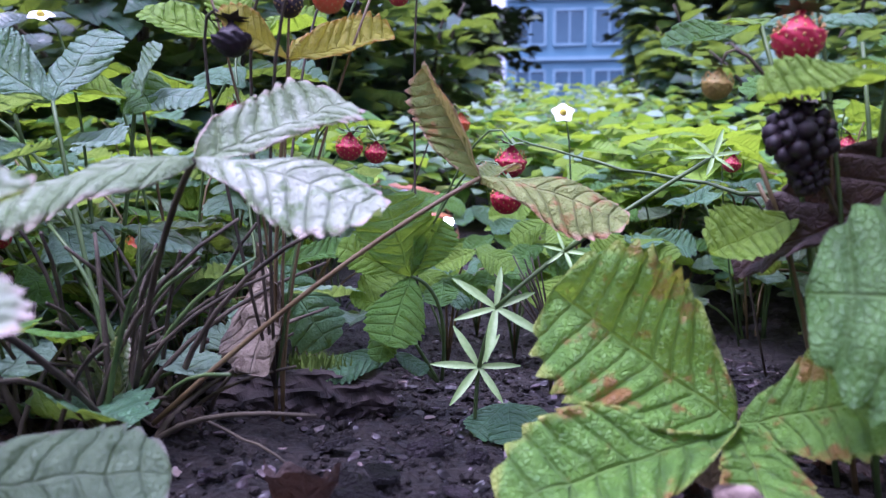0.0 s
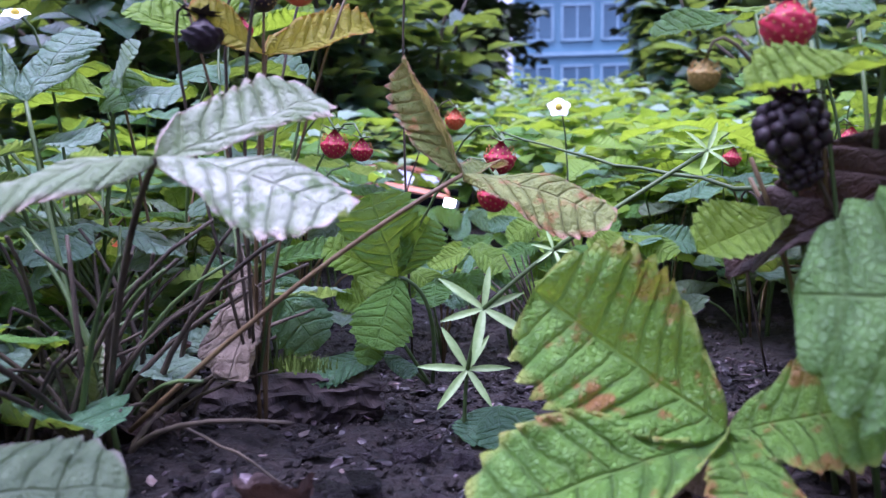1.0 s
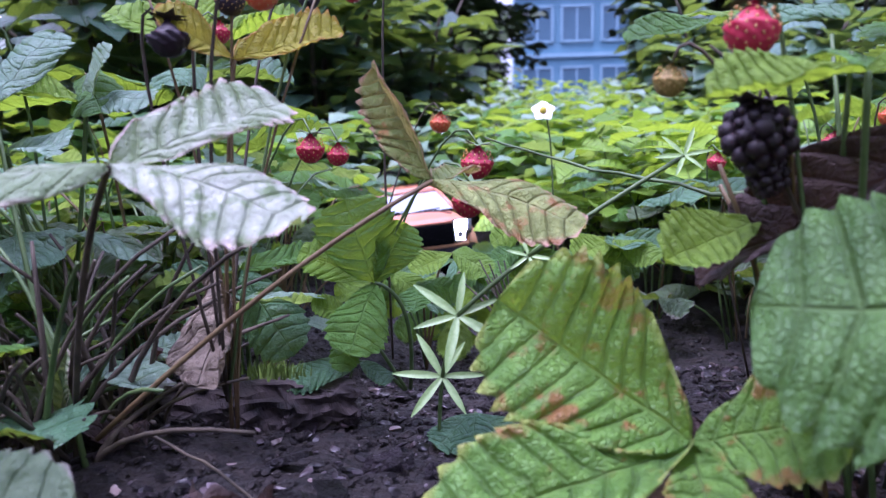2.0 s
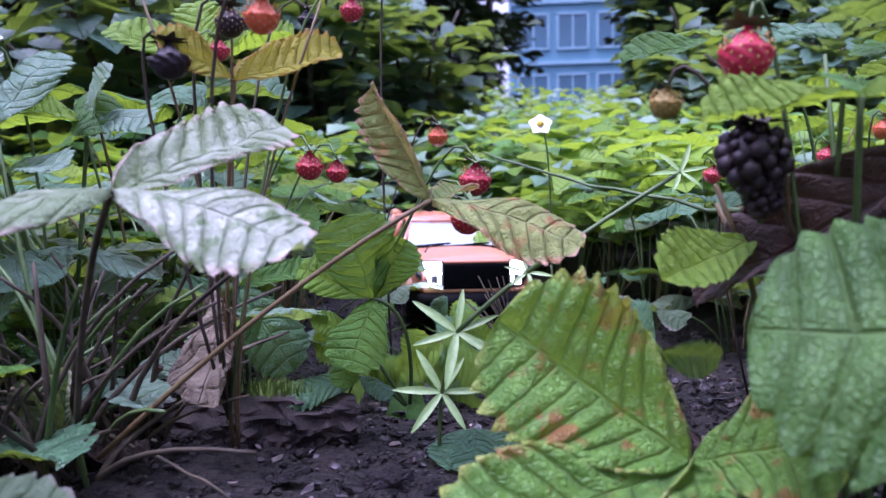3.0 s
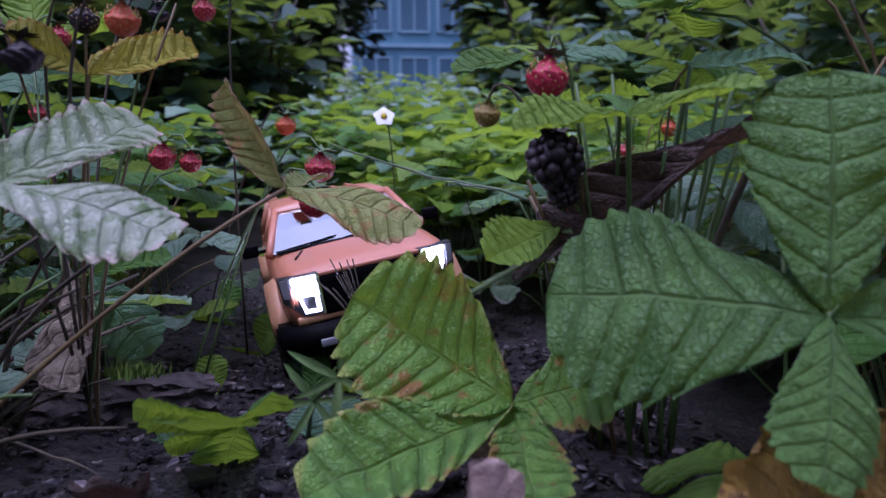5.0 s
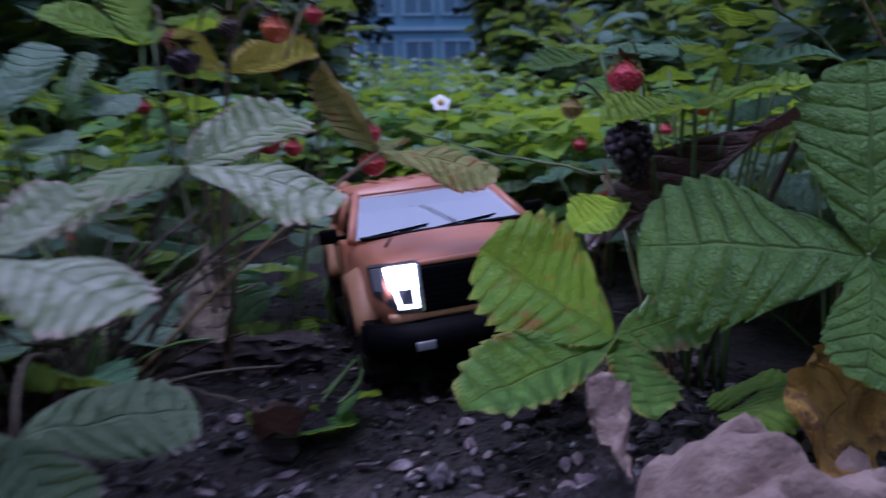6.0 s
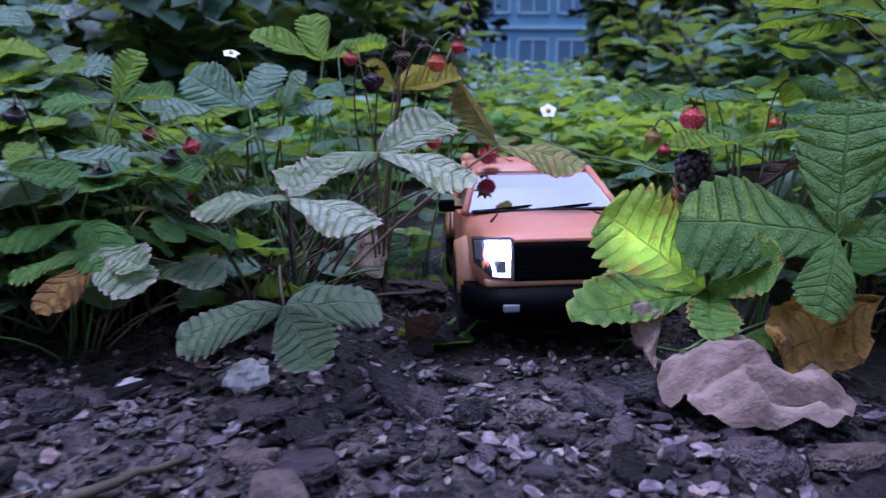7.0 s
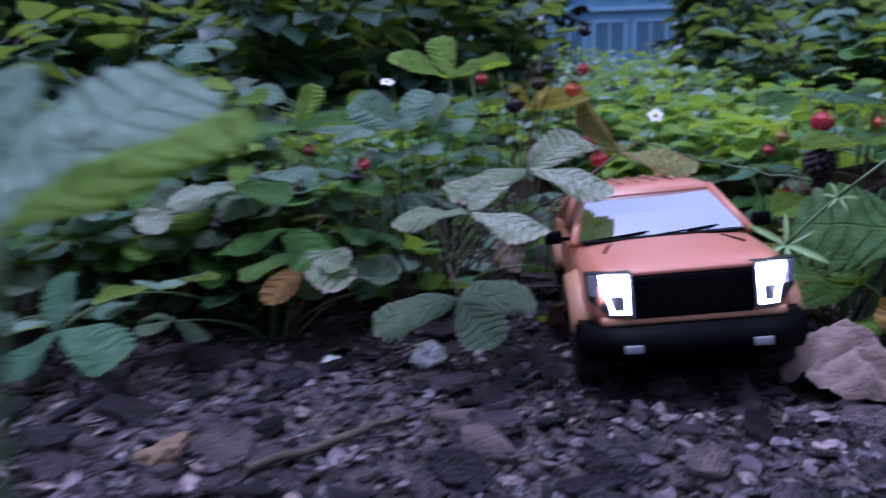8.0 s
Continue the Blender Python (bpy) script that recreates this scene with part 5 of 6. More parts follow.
# low plants in the truck's way
lane_plants = []
for i, (x, y, h, t) in enumerate([(-0.03, 0.80, 0.12, 1.2), (0.06, 0.76, 0.12, 1.4), (0.02, 0.66, 0.105, 2.1), (0.1, 0.64, 0.11, 2.1), (0.055, 0.56, 0.1, 2.8), (0.12, 0.54, 0.11, 2.8), (0.0, 0.52, 0.1, 3.0)]):
    rng = random.Random(810 + i)
    ob = plant("strawberry_plant", (x, y, soil_z(x, y)), "low green strawberry plant standing in the truck's way", "plants in the track")
    for q in range(5):
        a = -1.57 + (q - 2) * 0.75
        z = soil_z(x, y)
        trifoliate(ob, (x, y, z), (x + 0.035 * math.cos(a), y + 0.035 * math.sin(a), z + h * rng.uniform(0.6, 1.1)), a, 0.042 * rng.uniform(0.8, 1.2), rng, [GREEN, LIME, GREEN2], HERO[:5], droop=0.35, tilt=(0.0, -0.75, 0.7))
    lane_plants.append((ob, t))

# dead leaves on the soil
def crumpled_sheet(name, seed, mat):
    """A dead leaf folded over itself: a ragged disc with deep folds and fine wrinkles, one unit across."""
    verts, uvs, faces = [(0, 0, 0.2)], [(0.5, 0.5)], []
    R, C = 16, 56
    for i in range(1, R + 1):
        for j in range(C):
            a = 2 * math.pi * j / C
            out = Vector((math.cos(a), math.sin(a), 0))
            r = 0.5 * i / R * (1 + 0.22 * noise.noise(out * 1.3 + Vector((seed, 0, 0))) + 0.1 * noise.noise(out * 4 + Vector((0, seed, 0))))
            p = out * r
            q = Vector((p.x, p.y * 1.6, seed))
            fold = 1 - abs(noise.noise(q * 2.6)) * 2
            z = 0.24 * (1 - (i / R) ** 2.2) + 0.17 * fold + 0.12 * noise.noise(q * 3.7) + 0.03 * noise.noise(q * 8)
            x = p.x + 0.1 * noise.noise(q * 3 + Vector((4, 0, 0)))
            y = p.y + 0.1 * noise.noise(q * 3 + Vector((0, 6, 0)))
            verts.append((x, y, z))
            uvs.append((0.5 + p.x, 0.5 + p.y))
    faces = [(0, 1 + j, 1 + (j + 1) % C) for j in range(C)]
    for i in range(R - 1):
        for j in range(C):
            k = (j + 1) % C
            faces.append((1 + i * C + j, 1 + (i + 1) * C + j, 1 + (i + 1) * C + k, 1 + i * C + k))
    return mesh_from(name, verts, faces, mat, uvs)


dead = tagged(new("dead_leaf", crumpled_sheet("dead_leaf", 3, GREY_LEAF)), "large crumpled pinkish-grey dead leaf lying on soil", "dead leaf")
dead.matrix_basis = pose(0.152, 0.11, -0.008, 14, 5, -8) @ Matrix.Diagonal((0.1, 0.06, 0.11, 1))


def dead_leaf(m, mesh, mat, label):
    ob = new("dead_leaf", mesh)
    ob.matrix_basis = m
    ob.material_slots[0].link = "OBJECT"
    ob.material_slots[0].material = mat
    return tagged(ob, label, "dead leaf", "dead leaves on the soil")


dead_leaf(pose(0.105, 0.125, 0.012, 40, 5, 20) @ Matrix.Diagonal((0.03, 0.04, 0.03, 1)), DEAD[1], GREY_LEAF, "small folded grey dead leaf on soil")
dead_leaf(frame_to((0.245, 0.155, 0.05), (0.165, 0.135, 0.01), (0.1, -0.8, 0.55))[0] @ Matrix.Diagonal((0.085, 0.085, 0.06, 1)), DEAD[1], AMBER, "amber-brown fallen leaf behind a crumpled grey one")
dead_leaf(pose(-0.082, 0.315, 0.092, -78, 14, 165) @ Matrix.Diagonal((0.045, 0.066, 0.045, 1)), DEAD[1], CURLED, "tan curled dead leaf hanging over bark")
dead_leaf(pose(-0.04, 0.24, 0.0, 12, 5, 200) @ Matrix.Diagonal((0.045, 0.05, 0.04, 1)), DEAD[1], BROWN, "brown crumpled dead leaf on soil")
dead_leaf(pose(0.145, 0.27, 0.02, 15, 12, 80) @ Matrix.Diagonal((0.05, 0.055, 0.05, 1)), DEAD[0], BROWN, "brown dead leaf lying under the plants")
dead_leaf(pose(-0.095, 0.27, 0.012, 15, -12, 60) @ Matrix.Diagonal((0.03, 0.035, 0.03, 1)), DEAD[2], BROWN, "rust-brown dead leaf at the foot of stems")

# green leaves behind the bark and on the soil
low = plant("strawberry_plant", (-0.09, 0.42, 0.0), "low strawberry plant with dull blue-green leaves")
leaf(low, (-0.09, 0.42, 0.0), (-0.1, 0.4, 0.09), (-0.095, 0.385, 0.072), [((-0.06, 0.368, 0.026), (0.2, -0.95, 0.35), GREEN2, 1, 0.95), ((-0.14, 0.37, 0.066), (0, -0.6, 0.9), GREEN2, 0, 0.9), ((-0.05, 0.395, 0.082), (0, -0.6, 0.9), GREEN, 0, 0.8)], 0.0012)
ground_leaf = plant("seedling", (0.046, 0.335, -0.012), "small blue-green lobed seedling leaf on soil")
leaf(ground_leaf, (0.05, 0.35, -0.014), (0.048, 0.348, 0.0), (0.046, 0.345, 0.0), [((0.028, 0.322, -0.007), (0, -0.5, 1), GREEN2, 3, 1.3), ((0.066, 0.328, -0.007), (0, -0.5, 1), GREEN2, 3, 1.3), ((0.047, 0.314, -0.007), (0, -0.5, 1), GREEN2, 1, 1.2)], 0.001)

# near leaf that comes into view at the end
near = plant("strawberry_plant", (-0.19, -0.2, -0.012), "strawberry plant with one large cupped leaf")
leaf(near, (-0.19, -0.2, -0.012), (-0.165, -0.22, 0.09), (-0.157, -0.222, 0.143), [((-0.114, -0.209, 0.17), (0.0, -0.65, 0.75), LIME, 1, 0.48), ((-0.137, -0.186, 0.181), (0.2, -0.75, 0.65), PALE, 1, 1.0), ((-0.198, -0.19, 0.175), (0.4, -0.8, 0.5), PALE, 0, 1.2)], 0.0014)

# plants at the edges of the view
edge = plant("strawberry_plant", (-0.2, 0.37, 0.0), "tall strawberry plant with crinkled blue-green top leaves")
leaf(edge, (-0.2, 0.37, 0.0), (-0.17, 0.35, 0.1), (-0.156, 0.34, 0.165), [((-0.14, 0.335, 0.196), (-0.1, -0.6, 0.8), PALE, 0, 1.2), ((-0.2, 0.33, 0.178), (0.1, -0.5, 0.8), LIME, 2, 0.8), ((-0.115, 0.325, 0.172), (0, -0.6, 0.8), PALE, 1, 0.9)], 0.0014)
leaf(edge, (-0.2, 0.37, 0.0), (-0.22, 0.35, 0.1), (-0.225, 0.34, 0.16), [((-0.19, 0.33, 0.183), (0, -0.6, 0.8), LIME, 0, 0.9), ((-0.275, 0.33, 0.165), (0, -0.5, 0.8), PALE, 2, 0.9), ((-0.225, 0.325, 0.2), (0.1, -0.9, 0.3), LIME, 1, 0.9)], 0.0014)
leaf(edge, (-0.2, 0.37, 0.0), (-0.19, 0.34, 0.08), (-0.18, 0.31, 0.14), [((-0.14, 0.295, 0.145), (0, -0.5, 0.9), PALE, 0, 1.0), ((-0.225, 0.295, 0.14), (0, -0.5, 0.9), PALE, 1, 1.0), ((-0.18, 0.265, 0.135), (0, -0.5, 0.9), PALE, 2, 1.0)], 0.0014)
# partly in view; its high leaves are added to shade the broad leaf
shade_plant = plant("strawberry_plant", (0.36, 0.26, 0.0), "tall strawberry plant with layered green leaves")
rng = random.Random(21)
for i, (x, y, z) in enumerate([(0.25, 0.27, 0.235), (0.33, 0.22, 0.25), (0.4, 0.24, 0.22), (0.29, 0.32, 0.26), (0.36, 0.3, 0.24), (0.3, 0.17, 0.2), (0.38, 0.15, 0.17), (0.34, 0.1, 0.12), (0.25, 0.33, 0.22)]):
    trifoliate(shade_plant, (0.36, 0.26, 0.0), (x, y, z), rng.uniform(-3.1, 0), 0.06, rng, [GREEN, GREEN2, LIME], HERO[:5], droop=0.1)

# the leafy edge of the bank beside the open soil
rng = random.Random(64)
for k in range(9):
    px, py = -0.5 + 0.042 * k, 0.3 + 0.05 * (k % 3) - 0.03 * (k == 8)
    bank = plant("strawberry_plant", (px, py, soil_z(px, py)), "leafy strawberry plant at the edge of open soil", "strawberry plants of the bank")
    for q in range(7):
        jx, jy = px + rng.uniform(-0.06, 0.06), py + rng.uniform(-0.12, 0.03)
        jz = 0.05 + 0.6 * max(0.0, jy - 0.17) + rng.uniform(0.0, 0.06)
        if jx > -0.1 - 0.68 * (jy + 0.024):
            jx = -0.1 - 0.68 * (jy + 0.024) - rng.uniform(0, 0.05)
        trifoliate(bank, (px, py, soil_z(px, py)), (jx, jy, jz), -1.57 + rng.uniform(-1.1, 1.1), rng.uniform(0.042, 0.058), rng, [PALE, PALE, GREEN2, DULL, LIME, FRESH, GREEN], HERO[:5], droop=0.15, tilt=(rng.uniform(-0.3, 0.3), rng.uniform(-0.75, -0.25), 1))

# plants at the far side of the open soil
left = plant("strawberry_plant", (-0.3, 0.22, 0.0), "spreading strawberry plant with dried berries on hooked stems")
leaf(left, (-0.3, 0.22, 0.0), (-0.35, 0.14, 0.07), (-0.38, 0.08, 0.03), [((-0.322, 0.058, 0.024), (0.1, -0.7, 0.8), GREEN2, 3, 1.0), ((-0.4, 0.045, 0.012), (-0.1, -0.7, 0.8), GREEN2, 1, 1.0), ((-0.404, 0.11, 0.066), (0, -0.95, 0.3), GREEN2, 1, 0.95)], 0.0011)
leaf(left, (-0.3, 0.22, 0.0), (-0.28, 0.2, 0.09), (-0.285, 0.17, 0.12), [((-0.335, 0.155, 0.118), (0, -0.5, 0.9), FADED, 1, 0.9), ((-0.235, 0.15, 0.115), (0, -0.5, 0.9), GREEN, 0, 0.9), ((-0.29, 0.205, 0.135), (0, -0.7, 0.7), LIME, 2, 0.9)], 0.0011)
leaf(left, (-0.3, 0.22, 0.0), (-0.27, 0.24, 0.12), (-0.262, 0.262, 0.165), [((-0.25, 0.275, 0.205), (0.2, -0.9, 0.2), LIME, 0, 0.85), ((-0.31, 0.25, 0.17), (0, -0.5, 0.9), GREEN, 1, 0.9), ((-0.215, 0.25, 0.17), (0, -0.5, 0.9), GREEN, 2, 0.9)], 0.0011)
leaf(left, (-0.3, 0.22, 0.0), (-0.36, 0.2, 0.1), (-0.37, 0.17, 0.1), [((-0.42, 0.16, 0.1), (0, -0.5, 0.9), GREEN2, 1, 0.9), ((-0.33, 0.14, 0.094), (0, -0.6, 0.8), FADED, 0, 0.9), ((-0.38, 0.21, 0.12), (0, -0.7, 0.7), GREEN, 2, 0.9)], 0.0011)
leaf(left, (-0.3, 0.22, 0.0), (-0.24, 0.2, 0.07), (-0.225, 0.165, 0.07), [((-0.25, 0.125, 0.045), (0, -0.7, 0.7), AMBER, 1, 0.7), ((-0.19, 0.14, 0.062), (0, -0.6, 0.8), FADED, 4, 0.9)], 0.0011, STALK_R)
for at, top in (((-0.279, 0.17, 0.158), (-0.283, 0.175, 0.195)), ((-0.353, 0.2, 0.163), (-0.325, 0.2, 0.19)), ((-0.245, 0.2, 0.12), (-0.24, 0.2, 0.15)), ((-0.31, 0.19, 0.095), (-0.3, 0.19, 0.12))):
    berry(left, at, 0.012, DARK_BERRY, (8, 12, 0), SHRIVELLED, False, (at[0] + 0.02, 0.22, 0.01), top)
back = plant("strawberry_fruit_stem", (0.01, 0.45, -0.01), "tall dry strawberry stem with a withered berry", "berry stems", "berry")
berry(back, (-0.001, 0.42, 0.268), 0.012, DARK_BERRY, (5, 20, 0), SHRIVELLED, False, (-0.015, 0.45, 0.0), (-0.02, 0.43, 0.3))
for i, (x, y, z, s) in enumerate([(0.27, 0.45, 0.15, 0.013), (0.33, 0.5, 0.17, 0.014), (0.22, 0.52, 0.14, 0.013), (-0.3, 0.4, 0.15, 0.013), (-0.42, 0.5, 0.16, 0.014), (-0.15, 0.47, 0.18, 0.012), (-0.24, 0.34, 0.1, 0.014)]):
    ob = plant("strawberry_fruit_stem", (x, y + 0.03, soil_z(x, y)), "strawberry stem with a hanging red berry", "berry stems", "berry")
    berry(ob, (x, y, z), s, (RED, ORANGE_RED, RED)[i % 3], (6, 8, 0), None, True, (x + 0.02, y + 0.03, soil_z(x, y)), (x - 0.015, y + 0.02, z + 0.035))
sprout = plant("sprout", (-0.134, 0.268, 0.018), "tiny pale downy sprout among old stalks")
for tip, w in (((-0.146, 0.262, 0.05), 0.5), ((-0.124, 0.262, 0.056), 0.45), ((-0.135, 0.255, 0.036), 0.4)):
    leaflet(sprout, (-0.134, 0.268, 0.018), tip, (0.1, -1, 0.2), FADED, HERO[2], w)
fibre = plant("dry_tuft", (0.05, 0.36, 0.0), "tuft of dry grey-brown plant fibres", category="dry plant")
rng = random.Random(31)
for i in range(16):
    stalk(fibre, (0.075 + rng.gauss(0, 0.004), 0.362, 0.0), (0.07, 0.36, 0.04), (0.056 + rng.gauss(0, 0.007), 0.36 + rng.gauss(0, 0.005), 0.066 + rng.gauss(0, 0.008)), 0.0008, 0.0004, STALK_D, "fibre", 4, 5)
# real litter, laid thick and dark to make up for shade missing on the mound
for i in range(14):
    rng = random.Random(1950 + i)
    x, y = -0.15 + rng.gauss(0, 0.03), 0.265 + rng.gauss(0, 0.028)
    dead_leaf(pose(x, y, soil_z(x, y) + 0.007, rng.uniform(-45, 45), rng.uniform(-45, 45), rng.uniform(0, 360)) @ Matrix.Diagonal((0.028, 0.034, 0.03, 1)), DEAD[i % 3], BROWN, "brown crumpled leaf litter among old stalks")
for i in range(12):
    rng = random.Random(950 + i)
    x, y = rng.uniform(0.1, 0.2), rng.uniform(0.25, 0.42)
    dead_leaf(pose(x, y, soil_z(x, y) + 0.006, rng.uniform(-25, 25), rng.uniform(-25, 25), rng.uniform(0, 360)) @ Matrix.Diagonal((0.03, 0.035, 0.03, 1)), DEAD[i % 3], (BROWN, CURLED, BROWN)[i % 3], "brown crumpled leaf litter under the plants")


# ---------------------------------------------------------------- small things on the soil
def chip_mesh(name, seed, mat, flat=0.25, rough=0.18):
    rng = random.Random(seed)
    bm = bmesh.new()
    bmesh.ops.create_icosphere(bm, subdivisions=1, radius=0.5)
    for v in bm.verts:
        v.co = Vector((v.co.x * rng.uniform(0.75, 1.25), v.co.y * rng.uniform(0.5, 0.8), v.co.z * flat * rng.uniform(0.7, 1.3)))
    me = bpy.data.meshes.new(name)
    bm.to_mesh(me)
    bm.free()
    me.materials.append(mat)
    return me


def shard_mesh(name, seed, mat, thick):
    """A flat split flake of bark: a ragged outline with a worn upper edge."""
    rng = random.Random(seed)
    n = 9
    ring_pts = []
    for i in range(n):
        a = 2 * math.pi * (i + rng.uniform(-0.3, 0.3)) / n
        r = rng.uniform(0.72, 1.1)
        ring_pts.append(Vector((0.52 * r * math.cos(a), rng.uniform(0.2, 0.34) * r * math.sin(a) * 1.15, 0)))
    warp = rng.uniform(-0.25, 0.25)
    verts = []
    for lift_z, grow in ((-thick, 0.93), (thick * 0.5, 1.0), (thick, 0.88)):
        verts += [Vector((p.x * grow, p.y * grow, lift_z + warp * p.x * p.x + rng.uniform(-0.25, 0.25) * thick)) for p in ring_pts]
    verts += [Vector((rng.uniform(-0.1, 0.1), 0, thick * rng.uniform(0.7, 1.3)))]
    faces = [tuple(range(n))[::-1]]
    for k in (0, n):
        faces += [(k + i, k + (i + 1) % n, k + n + (i + 1) % n, k + n + i) for i in range(n)]
    faces += [(2 * n + i, 2 * n + (i + 1) % n, 3 * n) for i in range(n)]
    return mesh_from(name, verts, faces, mat, smooth=False)


CHIPS = [shard_mesh("mulch_chip", 20 + i, CHIP, 0.035 + 0.015 * (i % 4)) for i in range(8)] + [chip_mesh("mulch_chip", 20 + i, CHIP, (0.5, 0.6)[i]) for i in range(2)]


def strew():
    rng = random.Random(12)
    n = 0
    while n < 290:
        x, y = rng.uniform(-0.46, 0.2), rng.uniform(0.12, 0.36) if rng.random() < 0.33 else rng.uniform(-0.05, 0.14)
        if x < -0.2 and y > 0.2:
            continue
        s = rng.choice((0.01, 0.013, 0.017, 0.022, 0.03, 0.042)) * rng.uniform(0.7, 1.2) * (0.75 if y > 0.2 else 1.0)
        part("mulch_chip", rng.choice(CHIPS), CHIP, ground, "", pose(x, y, soil_z(x, y) + 0.002 + s * 0.1, rng.uniform(-20, 20), rng.uniform(-20, 20), rng.uniform(0, 360)) @ Matrix.Diagonal((s, s, s, 1)))
        n += 1
    g = (1 + 5 ** 0.5) / 2
    v0 = [Vector(p).normalized() for p in ((-1, g, 0), (1, g, 0), (-1, -g, 0), (1, -g, 0), (0, -1, g), (0, 1, g), (0, -1, -g), (0, 1, -g), (g, 0, -1), (g, 0, 1), (-g, 0, -1), (-g, 0, 1))]
    f0 = [(0, 11, 5), (0, 5, 1), (0, 1, 7), (0, 7, 10), (0, 10, 11), (1, 5, 9), (5, 11, 4), (11, 10, 2), (10, 7, 6), (7, 1, 8), (3, 9, 4), (3, 4, 2), (3, 2, 6), (3, 6, 8), (3, 8, 9), (4, 9, 5), (2, 4, 11), (6, 2, 10), (8, 6, 7), (9, 8, 1)]
    # flakes too small to pick apart
    verts, faces = [], []
    flakes = [([v.co.copy() for v in me.vertices], [tuple(p.vertices) for p in me.polygons]) for me in CHIPS[:8]]
    for i in range(2600):
        x, y = rng.uniform(-0.47, 0.24), rng.uniform(-0.1, 0.2) if rng.random() < 0.75 else rng.uniform(0.2, 0.5)
        s = (0.005 + 0.011 * rng.random() ** 1.8) * (1.0 if y < 0.2 else 0.7)
        m = pose(x, y, soil_z(x, y) + 0.002 + s * 0.08, rng.uniform(-28, 28), rng.uniform(-28, 28), rng.uniform(0, 360)) @ Matrix.Diagonal((s, s, s, 1))
        fv, ff = rng.choice(flakes)
        k = len(verts)
        verts += [m @ p for p in fv]
        faces += [tuple(k + q for q in f) for f in ff]
    tagged(new("bark_flakes", mesh_from("bark_flakes", verts, faces, CHIP, smooth=False)), "small split flakes of purple-grey bark mulch", "mulch", kind="stuff")
    for mat, name, count, flat in ((SOIL, "soil_crumbs", 17000, 0.75), (BITS, "mulch_bits", 5000, 0.3)):
        verts, faces = [], []
        for i in range(count):
            x, y = rng.uniform(-0.45, 0.25), rng.uniform(-0.22, 0.5) if rng.random() < 0.8 else rng.uniform(0.4, 0.85)
            s = (0.0008 + (0.0042 if y < 0.15 else 0.003) * rng.random() ** 2.6) * (1 if name == "soil_crumbs" else 1.25)
            c = Vector((x, y, soil_z(x, y) + s * 0.3))
            r = Euler((rng.uniform(-0.5, 0.5), rng.uniform(-0.5, 0.5), rng.uniform(0, 6))).to_matrix()
            sc = (rng.uniform(0.8, 1.6), rng.uniform(0.6, 1.0), flat * rng.uniform(0.6, 1.2))
            k = len(verts)
            verts += [c + r @ Vector((p[0] * sc[0], p[1] * sc[1], p[2] * sc[2])) * s * rng.uniform(0.75, 1.2) for p in v0]
            faces += [tuple(k + q for q in f) for f in f0]
        tagged(new(name, mesh_from(name, verts, faces, mat, smooth=False)), "loose crumbs of dark soil and mulch", "soil", kind="stuff")


strew()


def stone(x, y, size, mat, label, seed, flat=0.6, rot=0, name="stone", z=0.0, cat="stone"):
    me = chip_mesh(name, seed, mat, flat)
    bm = bmesh.new()
    bm.from_mesh(me)
    bmesh.ops.subdivide_edges(bm, edges=bm.edges[:], cuts=4, use_grid_fill=True)
    for v in bm.verts:
        v.co += v.co.normalized() * (0.14 * noise.noise(v.co * 4 + Vector((seed, 0, 0))) + 0.06 * noise.noise(v.co * 13 + Vector((0, seed, 0))))
    shade(bm, False)
    bm.to_mesh(me)
    bm.free()
    ob = new(name, me)
    ob.matrix_basis = pose(x, y, soil_z(x, y) + size * flat * 0.3 + z, 0, 0, rot) @ Matrix.Diagonal((size, size, size, 1))
    return tagged(ob, label, cat)


stone(-0.132, 0.134, 0.026, STONE, "small white stone on dark soil", 5, 0.8, 30, z=0.006)
stone(-0.209, 0.155, 0.024, STONE, "flat pale stone half sunk in soil", 6, 0.3)
stone(-0.137, 0.368, 0.014, STONE, "small cream stone beside the bark", 7, 0.8)
stone(0.006, 0.302, 0.026, CHIP, "grey-brown flat wood chip on soil", 8, 0.45, 20, "wood_chip", 0, "wood chip")
stone(0.03, 0.296, 0.018, CHIP, "small grey-brown wood chip on soil", 9, 0.5, 60, "wood_chip", 0, "wood chip")
stone(-0.252, -0.017, 0.034, TAN, "tan crumbly bark chunk on soil", 10, 0.55, 80, "bark_chunk", 0, "bark")
stone(0.0, 0.11, 0.03, CHIP, "grey stone lying in the track", 11, 0.6, 40)


